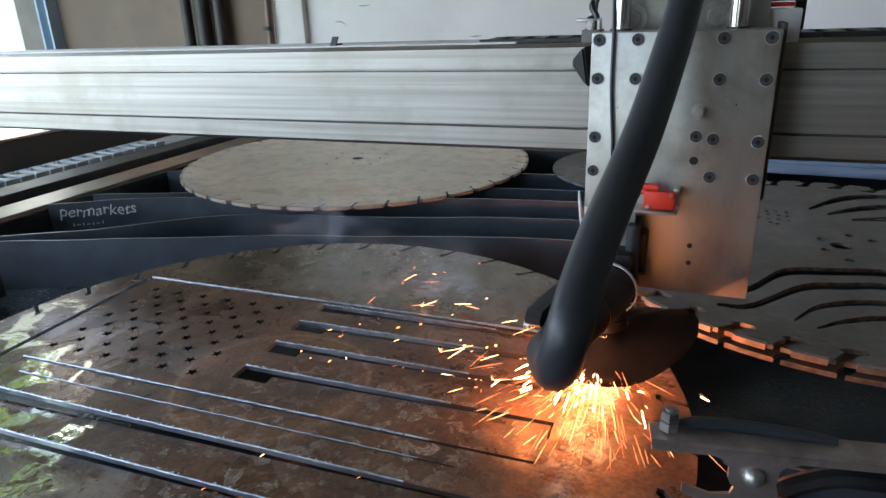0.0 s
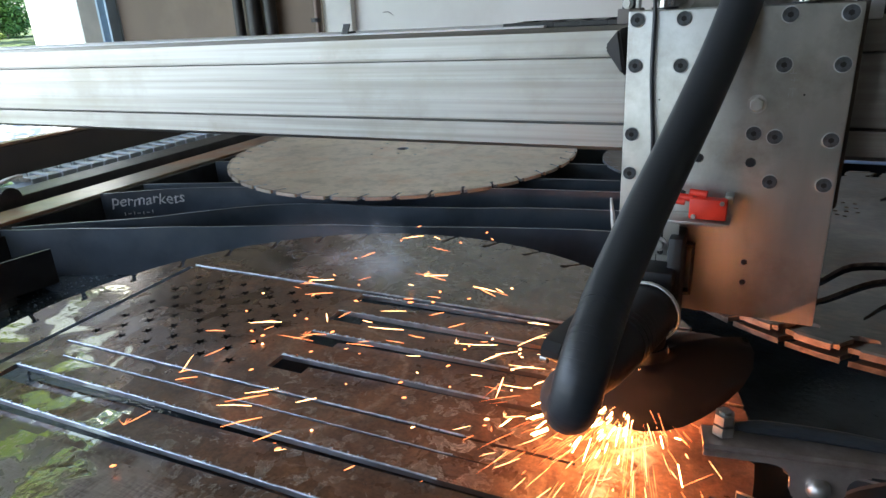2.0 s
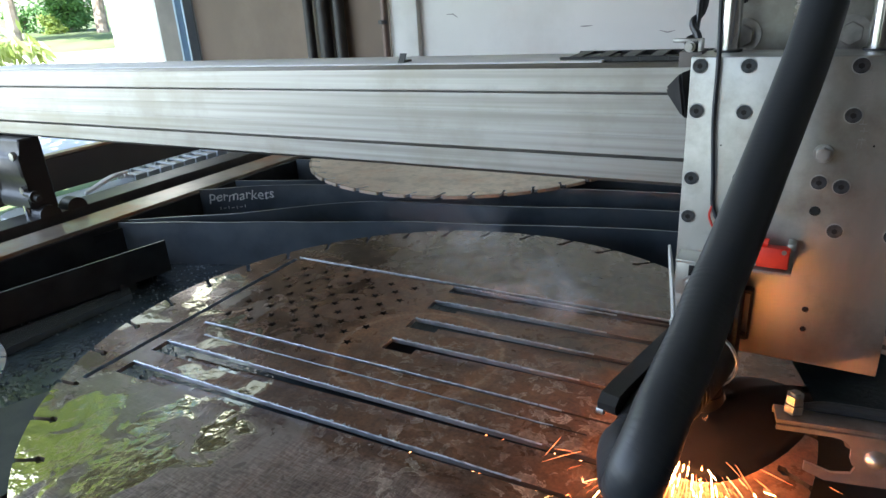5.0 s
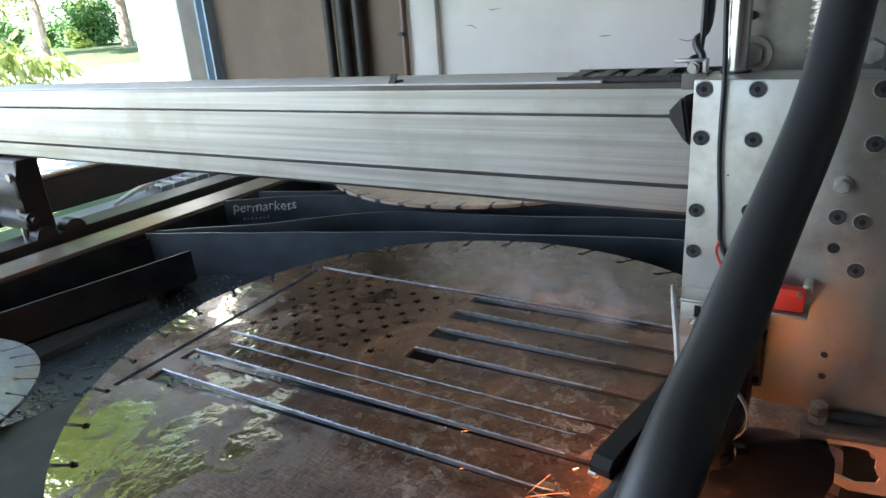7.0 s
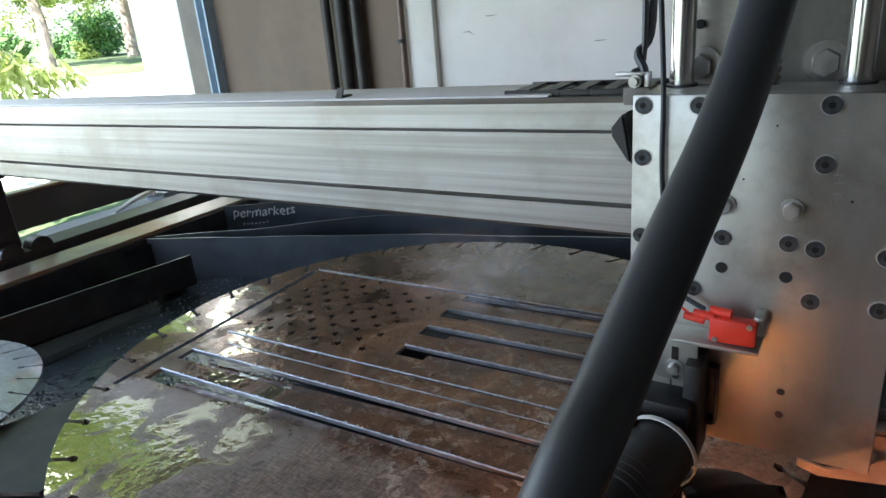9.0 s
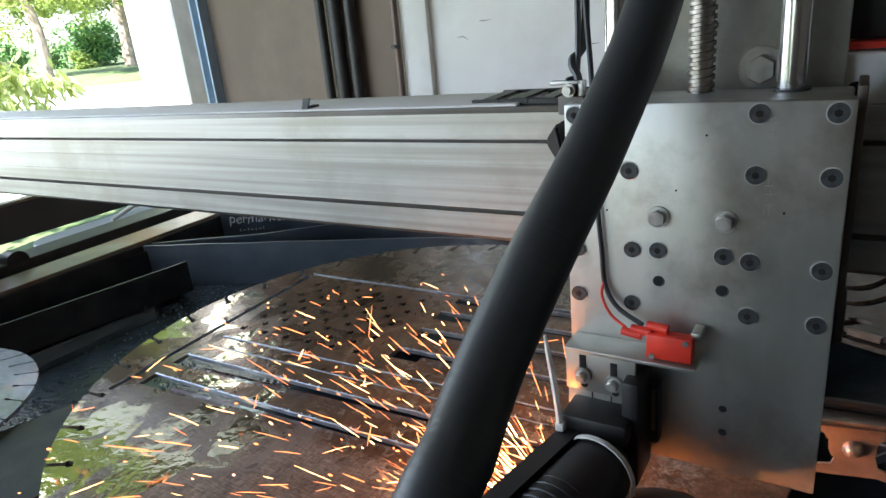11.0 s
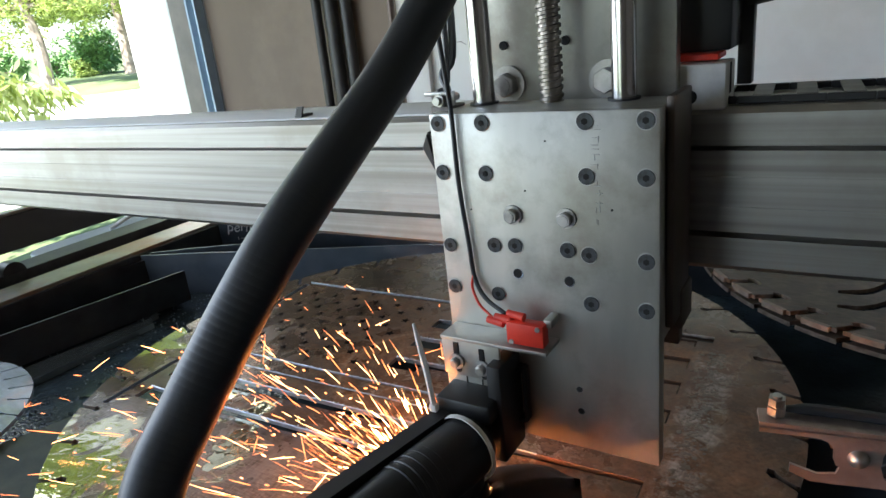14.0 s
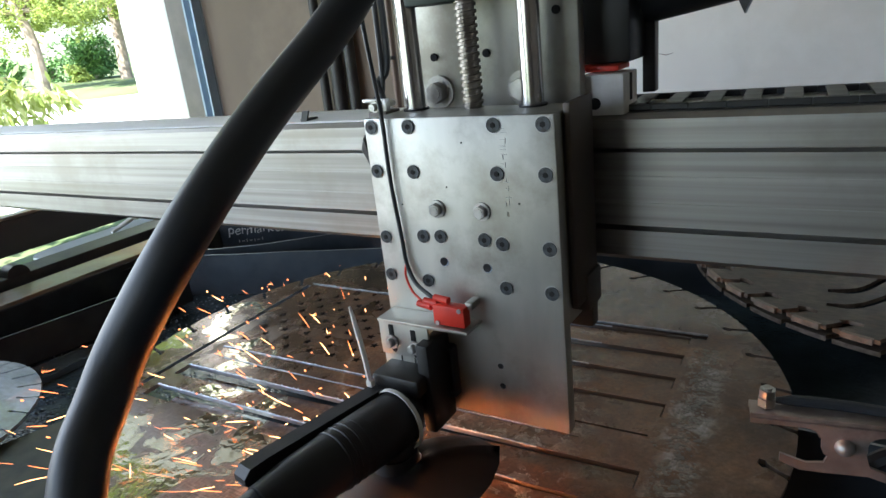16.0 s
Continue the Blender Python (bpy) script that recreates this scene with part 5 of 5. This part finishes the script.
for x, z in ((.046, -.1335), (.056, -.1295), (.040, -.1365)):
    bm = B(); bm_cyl(bm, (x - .006, -.0155, z + .001), (x + .007, -.0165, z), .0026, .0030, seg=12)
    part("crimp_terminal", bm, RED, sw)
bm = B(); bm_box(bm, .079, -.008, -.133, .006, .014, .006, .001)
part("switch_stop", bm, PLATE, carriage)
# torch holder, torch
bm = B()
bm_box(bm, .024, -.030, -.195, .044, .034, .016, .003)
part("torch_holder", bm, PLASTIC, carriage)
bm = B(); bm_box(bm, .020, -.040, -.215, .034, .04, .03, .004)
part("torch_clamp", bm, PLASTIC, carriage)
bm = B(); bm_box(bm, .0445, -.018, -.201, .011, .034, .078, .002)
part("holder_block", bm, PLASTIC, carriage)
bm = B(); bm_box(bm, .0465, -.006, -.197, .002, .009, .044, .0005); bm_box(bm, .0555, -.006, -.197, .002, .009, .044, .0005); bm_box(bm, .051, -.006, -.176, .0075, .009, .003); bm_box(bm, .051, -.006, -.218, .0075, .009, .003)
part("holder_frame", bm, BLACK, carriage)
torch = new("plasma_torch"); torch.parent = carriage; torch.empty_display_size = .01; torch["label"] = "black plasma torch with ribbed grip"
NZ = Vector((.030, -.066, -.290))
bm = B(); bm_tube(bm, [NZ + Vector((0, 0, z)) for z in (.014, .020, .030, .045, .060, .072)], [.009, .0135, .015, .016, .017, .012], 20)
part("torch_head", bm, PLASTIC, torch)
bm = B(); bm_cyl(bm, NZ + Vector((0, 0, .0135)), NZ + Vector((0, 0, .020)), .0050, .0085, seg=18)
part("nozzle", bm, COPPER, torch)
H0, H1 = Vector((.032, -.045, -.218)), Vector((.008, -.180, -.214))
bm = B(); bm_tube(bm, [H0 + (H1 - H0) * t for t in (0, .08, .2, .4, .6, .8, 1.0)], [.018, .0225, .0230, .0225, .0215, .020, .016], 24)
part("grip", bm, PLASTIC, torch)
ax = (H1 - H0).normalized()
for k in range(6):
    c = H0 + (H1 - H0) * (.30 + .05 * k)
    bm = B(); bm_tube(bm, [c - ax * .0012, c - ax * .0006, c + ax * .0006, c + ax * .0012], [.0220, .0227, .0227, .0220], 24)
    part("grip_rib", bm, PLASTIC, torch)
# long black backing strip along the grip
bm = B()
up = Vector((0, 0, 1))
sd = ax.cross(up).normalized()
for a, b in ((.05, .99),):
    pts = [H0 + (H1 - H0) * t for t in (a, .3, .6, .85, .95, b)]
    lo = [[bm.verts.new(p + sd * (.0255 + o) + up * z) for o, z in ((-.010, .004 + cut), (-.010, .021 - cut), (.003, .021 - cut), (.003, .004 + cut))] for p, cut in zip(pts, (0, 0, 0, 0, .001, .006))]
    for p, q in zip(lo, lo[1:]):
        for k in range(4): bm.faces.new((p[k], p[(k + 1) % 4], q[(k + 1) % 4], q[k]))
    bm.faces.new(lo[0]); bm.faces.new(lo[-1])
strip = part("backing_strip", bm, PLASTIC, carriage)
bm = B(); c = H0 + (H1 - H0) * .95 + sd * .0255 + up * .006
bm_cyl(bm, c, c + sd * .005, .0035, seg=12)
part("strip_bolt", bm, BOLT, strip)
# zip tie
bm = B()
c = H0 + (H1 - H0) * .085
pts = [c + (-sd * math.cos(a) + up * math.sin(a)) * .0245 for a in [math.pi * (1.0 - 1.35 * k / 16) for k in range(17)]]
lo = []
for p in pts: lo.append([bm.verts.new(p + ax * w + (p - c).normalized() * h) for w, h in ((-.0018, 0), (.0018, 0), (.0018, .0011), (-.0018, .0011))])
for p, q in zip(lo, lo[1:]):
    for k in range(4): bm.faces.new((p[k], p[(k + 1) % 4], q[(k + 1) % 4], q[k]))
tie = part("zip_tie", bm, WHITEP, carriage, "white plastic zip tie")
bm = B(); p0 = c + sd * .0262 + up * .0245
bm_box(bm, p0.x, p0.y, p0.z, .006, .005, .006, .001)
part("tie_head", bm, WHITEP, tie)
bm = B(); bm_tube(bm, spline([p0, p0 + Vector((-.003, .0, .03)), p0 + Vector((-.007, -.002, .066))], 5), [.0022] * 8 + [.0020, .0016, .0010], 6)
part("tie_tail", bm, WHITEP, tie)
# leather spark flap round the torch
bm = B()
grid = []
for i in range(7):
    r = .012 + .050 * i / 6
    row = []
    for k in range(29):
        a = radians(-160 + 350 * k / 28)
        rr = r * (1 + .10 * math.sin(3 * a + .6) * i / 6) * (1 - .3 * min(1, max(0, a - .75)))
        z = -.247 + .020 * math.sin(a * 1.0 + .5) * (i / 6) - .015 * (i / 6) ** 2 + .006 * math.sin(2.3 * a) * (i / 6) - .013 * min(1, max(0, (a - .48) / .22)) * (i / 6)
        row.append(bm.verts.new((.036 + rr * math.cos(a) * 1.12, -.062 + rr * math.sin(a) * 1.05, z)))
    grid.append(row)
for p, q in zip(grid, grid[1:]):
    for k in range(28): bm.faces.new((p[k], p[k + 1], q[k + 1], q[k]))
geom = bmesh.ops.solidify(bm, geom=bm.faces[:], thickness=.0022)
part("spark_flap", bm, PLASTIC, carriage, "black curved leather spark flap", 60)
bm = B(); bm_cyl(bm, NZ + Vector((0, 0, .034)), NZ + Vector((0, 0, .050)), .020, .0180, seg=22)
part("flap_collar", bm, PLASTIC, carriage)

# ---- plasma arc and sparks ----
arc = thing("plasma_arc", "white-hot plasma arc under the torch nozzle", "plasma arc")
bm = B(); bmesh.ops.create_icosphere(bm, subdivisions=2, radius=1, matrix=Matrix.Translation((0, 0, .0068)) @ Matrix.Diagonal((.0060, .0060, .0062, 1)))
part("arc_glow", bm, ARC, arc)
def spray(name, seed, n, reach, spread, lift, width, label, hot=0.2, blobs=0.4, core=0, wild=.08):
    """Streaks and blobs thrown out along +x from the cut; the nearest ones burn white-hot."""
    rnd = random.Random(seed)
    th = thing(name, label, "sparks", kind="stuff")
    meshes = {0: B(), 1: B()}
    for _ in range(n):
        a = rnd.gauss(0, spread)
        s = reach * rnd.random() ** 1.5 + .004
        h = lift * rnd.random() * (.04 + .96 * math.sin(min(1, s / reach) * 2.8)) + .0015
        blob = rnd.random() < blobs
        l = rnd.uniform(.0015, .005) if blob else rnd.uniform(.007, .034)
        d = Vector((math.cos(a), math.sin(a), rnd.gauss(.0, .2))).normalized()
        if rnd.random() < wild: d = Vector((rnd.gauss(0, 1), rnd.gauss(0, 1), rnd.gauss(0, .6))).normalized()
        p = Vector((s * math.cos(a), s * math.sin(a), max(.0012, h)))
        q = p + d * l
        q.z = max(.0008, q.z)
        w = width * (rnd.uniform(1.2, 2.6) if blob else rnd.uniform(.5, 1.2))
        bm = meshes[1 if rnd.random() < hot * (2.2 if s < reach * .3 else .6) else 0]
        mid = (p + q) / 2 + Vector((0, 0, l * rnd.uniform(-.02, .03)))
        bm_tube(bm, [p, mid, q], [w * .5, w, w * .25], 5)
        if rnd.random() < .05:
            for _k in range(4):
                e = q + Vector((rnd.gauss(0, 1), rnd.gauss(0, 1), abs(rnd.gauss(0, .7)))).normalized() * rnd.uniform(.003, .008)
                bm_tube(bm, [q, (q + e) / 2, e], [w * .5, w * .4, w * .15], 4)
    if core:
        bmc = B()
        for _ in range(core):
            a, s = rnd.gauss(0, .32), rnd.uniform(.015, .13)
            p = Vector((s * math.cos(a), s * math.sin(a), rnd.uniform(.003, .010) + .18 * s))
            q = p + Vector((math.cos(a), math.sin(a), rnd.gauss(0, .3))) * rnd.uniform(.008, .016)
            q.z = max(.001, q.z)
            bm_tube(bmc, [p, (p + q) / 2, q], [.00018, .00034, .0001], 4)
        o = part("plume_core", bmc, CORE, th, smooth=None)
        o["kind"] = "stuff"
    for k, m in ((0, SPARK), (1, HOT)):
        o = part("spark_streaks", meshes[k], m, th, smooth=None)
        o["kind"] = "stuff"
    return th
sprays = [spray("spark_spray", 1, 330, .150, .36, .022, .00019, "orange sparks spraying from the cut", .40, .10, 80, .05), spray("spark_spray", 2, 200, .42, .36, .125, .00046, "orange sparks arching away from the cut", .55, .5, 0, .12),
          spray("spark_spray", 3, 150, .50, .26, .022, .0004, "loose orange sparks flying low over the blade", .4, .12, 0, .04), spray("spark_spray", 4, 90, .045, .8, .014, .00026, "short bright sparks round the torch", .8, .1),
          spray("spark_spray", 5, 300, .30, .42, .045, .00042, "dense burst of orange sparks from the cut", .6, .3, 0, .10)]

# ---- smoke ----
def smoke_material():
    m = bpy.data.materials.new("thin_smoke"); m.use_nodes = True
    k = Net(m)
    sep = k.n.new("ShaderNodeSeparateXYZ"); k.l.new(k.at, sep.inputs[0])
    ex = k.step(k.math("ABSOLUTE", sep.outputs[0]), .125, .03)
    ez = k.times(k.step(sep.outputs[2], 0.0, .018), k.step(sep.outputs[2], .080, .025))
    puff = k.step(k.noise(13, 4, .55, .9, (1, 1, 1.5), .3), .42, .78)
    k.put(k.b.inputs["Alpha"], k.times(ex, ez, puff, .34))
    k.put(k.b.inputs["Base Color"], (.78, .84, .92))
    k.b.inputs["Roughness"].default_value = 1.0
    return m
SMOKE = smoke_material()
def smoke(seed):
    """A drifting veil: two wavy sheets with soft, broken edges."""
    th = thing("smoke_wisp", "thin pale smoke drifting over the blade", "smoke", kind="stuff", group="smoke over the blade")
    rnd = random.Random(seed)
    for j in range(2):
        ph = rnd.uniform(0, 6)
        bm = B()
        rows_s = [[bm.verts.new((x, .022 * j + .012 * math.sin(30 * x + ph) + .25 * z * math.sin(12 * x + ph), z)) for x in [-.13 + .26 * i / 24 for i in range(25)]] for z in [.085 * q / 8 for q in range(9)]]
        for p, q in zip(rows_s, rows_s[1:]):
            for i in range(24): bm.faces.new((p[i], p[i + 1], q[i + 1], q[i]))
        o = part("veil", bm, SMOKE, th, smooth=180)
        o["kind"] = "stuff"
        o.location.x = rnd.uniform(-.02, .02)
    return th
wisps = [smoke(3), smoke(8)]

# ---- hose ----
HOSE = []
def bend(t, *pts):
    """Where the hose runs at a time, from its top down, beside the carriage."""
    HOSE.append((t, pts))
bend(0, (0.072, -0.017, 0.032), (0.059, -0.116, -0.046), (0.051, -0.162, -0.078), (0.043, -0.208, -0.106), (0.038, -0.248, -0.131), (0.037, -0.282, -0.149))
bend(2.5, (0.068, -0.013, -0.009), (0.049, -0.079, -0.072), (0.04, -0.116, -0.099), (0.033, -0.153, -0.123), (0.028, -0.188, -0.143), (0.027, -0.233, -0.162))
bend(4, (0.074, -0.012, 0.033), (0.061, -0.073, -0.035), (0.054, -0.108, -0.065), (0.047, -0.143, -0.093), (0.041, -0.186, -0.118), (0.036, -0.256, -0.147))
bend(7, (0.08, -0.018, 0.054), (0.074, -0.075, -0.001), (0.062, -0.138, -0.048), (0.053, -0.197, -0.085), (0.048, -0.229, -0.1), (0.045, -0.27, -0.112))
bend(9, (0.069, -0.014, 0.059), (0.062, -0.066, 0.006), (0.053, -0.126, -0.037), (0.045, -0.178, -0.073), (0.043, -0.206, -0.088), (0.041, -0.242, -0.101))
bend(12.5, (0.037, -0.029, 0.069), (0.033, -0.094, 0.018), (0.027, -0.156, -0.023), (0.019, -0.198, -0.062), (0.019, -0.221, -0.079), (0.024, -0.249, -0.095))
bend(14.5, (0.013, -0.016, 0.078), (0.007, -0.093, 0.021), (0.002, -0.16, -0.025), (-0.014, -0.199, -0.074), (-0.02, -0.22, -0.099), (-0.02, -0.246, -0.124))
bend(16, (0.017, -0.024, 0.091), (0.006, -0.111, 0.029), (0.008, -0.182, -0.021), (-0.016, -0.22, -0.077), (-0.016, -0.242, -0.104), (-0.007, -0.268, -0.129))
HR, NSEG, SLEN = .0142, 180, .0040
hose = thing("torch_hose", "thick black rubber hose looping from the torch upwards", "hose")
bm = B()
bm_tube(bm, [(0, 0, SLEN * z) for z in (-1.3, -.8, -.56, -.5, .5, .56, .8, 1.3)], [HR * f for f in (.975, .992, .9998, 1, 1, .9998, .992, .975)], 32)
segm = mesh_of("hose_piece", bm, RUBBER, 40)
pieces = []
for k in range(NSEG):
    o = new("hose_piece", segm); o.parent = hose; pieces.append(o)

def hose_line(pts, start):
    """The hose's pieces: from the grip's end round the bend and up through the given places, at even steps."""
    pts = [Vector(p) for p in pts]
    top, hi, low = pts[0], pts[1], pts[-1]
    turn = (low + start) / 2 + Vector((.004, -.034 - .045 * min(1, max(0, (low.z + .149) / .04)), -.006))
    line = spline([start, start + (H1 - H0).normalized() * .02, turn, *pts[::-1], top + (top - hi) * .8 + Vector((0, 0, .03)), top + (top - hi) * 1.4 + Vector((0, 0, .12)), top + (top - hi) * 1.7 + Vector((0, 0, .26))], 16)
    for _ in range(26):
        line = [line[0]] + [(p + q * 2 + r) / 4 for p, q, r in zip(line, line[1:], line[2:])] + [line[-1]]
    out, want, run = [], 0.0, 0.0
    for p, q in zip(line, line[1:]):
        l = (q - p).length
        while want <= run + l and len(out) <= NSEG:
            out.append(p + (q - p) * ((want - run) / l)); want += SLEN
        run += l
    while len(out) <= NSEG: out.append(out[-1] + (out[-1] - out[-2]))
    return out

# ---- moving ----
FEED, TURN = 0.0316, 10.35
def spot(t):
    return (-0.0316 * max(0, t - TURN), 0.7145 - FEED * min(t, TURN))
def motions():
    times = [0, 2, 4, 6, 8, 10, 10.25, 10.35, 10.45, 10.7, 12, 14, 16]
    walk(gantry, [(t, pose(0, spot(t)[1], 0, 0, -0.8, 0)) for t in times])
    walk(carriage, [(t, pose(*spot(t), 0.2902, 0, -0.4, 0)) for t in times])
    walk(arc, [(t, pose(spot(t)[0] + NZ.x, spot(t)[1] + NZ.y, 0)) for t in times])
    # sparks swing about the cut, come in bursts and turn with the cutting direction
    rnd = random.Random(21)
    bursts = {0: [(0, -2), (9.8, -2), (10.6, -8), (11.9, -10), (12.2, 0), (12.5, 22), (13.4, 22), (13.8, 0), (14.1, -14), (14.6, -16), (14.9, 12), (15.2, -4), (15.5, 16), (15.9, 6), (16, 8)],
              1: [(0, 26), (.3, 9), (.7, 9), (1, 26), (1.4, 26), (1.8, 8), (2.2, 6), (2.6, 42), (9.8, 42), (10.8, -2), (11.3, -3), (11.6, 3), (12, 0), (12.4, 9), (13.2, 16), (13.5, 12), (14, 0), (14.6, -4), (15, 8), (15.2, 2), (15.5, 12), (15.9, -1), (16, -1)],
              2: [(0, 14), (1, 14), (4, 18), (4.4, 36), (9.8, 36), (10.8, 0), (16, 0)], 3: [(0, -1), (16, -1)],
              4: [(0, 55), (10, 55), (10.8, -14), (11.4, -10), (11.6, 24), (11.8, -12), (12.1, -6), (12.4, 50), (12.7, 40), (12.9, 2), (13.1, 2), (13.4, 50), (13.7, 50), (14.0, -8), (14.2, -20), (14.6, -22), (14.8, 40), (15.6, 50), (15.9, 36), (16, 36)]}
    def level(rows, t):
        for (ta, va), (tb, vb) in zip(rows, rows[1:]):
            if ta <= t <= tb: return va + (vb - va) * (t - ta) / (tb - ta)
        return rows[-1][1]
    before, after = (272, 192, 200, 272, 250), (163, 168, 203, 175, 158)
    for i, s in enumerate(sprays):
        rows, t = [], 0.0
        while t <= 16.001:
            k = min(1, max(0, (t - 9.8) / 1.2))
            a = before[i] + (after[i] - before[i]) * k + rnd.uniform(-9, 9) * (1.0 if i < 3 else 1.6)
            rows.append((t, pose(spot(t)[0] + NZ.x, spot(t)[1] + NZ.y, 0, rnd.uniform(-2, 2), level(bursts[i], t) + rnd.uniform(-1.5, 1), a)))
            t = round(t + .2, 3)
        walk(s, rows)
    walk(wisps[0], [(0, pose(-.42, .83, 0, 0, 0, 8)), (1.5, pose(-.34, .74, .004, 0, 0, -4)), (3, pose(-.25, .60, .006, 0, 0, 6)), (4.2, pose(-.20, .60, .006, 0, 0, 0)), (6.4, pose(-.13, .63, .008, 0, 0, -6)), (8, pose(-.20, .60, .004, 0, 0, 4)), (9.5, pose(-.30, .60, .004, 0, 0, 0)), (12.5, pose(-.22, .66, 0, 0, 0, 5)), (16, pose(-.28, .68, 0, 0, 0, 0))])
    walk(wisps[1], [(0, pose(-.22, .70, 0, 0, 0, -5)), (2, pose(-.34, .66, .004, 0, 0, 5)), (4.2, pose(-.42, .80, .004, 0, 0, 0)), (6.4, pose(-.27, .64, 0, 0, 0, 8)), (8, pose(-.30, .68, 0, 0, 0, -3)), (16, pose(-.45, .80, 0, 0, 0, 3))])
    walk(hose, [(t, pose(*spot(t), 0.2902)) for t in times])
    lines = [(t, hose_line(p, H1)) for t, p in HOSE]
    for k, o in enumerate(pieces):
        rows = []
        for t, line in lines:
            a, b = line[k], line[k + 1]
            q = (b - a).to_track_quat("Z", "Y")
            rows.append((t, Matrix.Translation((a + b) / 2) @ q.to_matrix().to_4x4()))
        walk(o, rows)
motions()
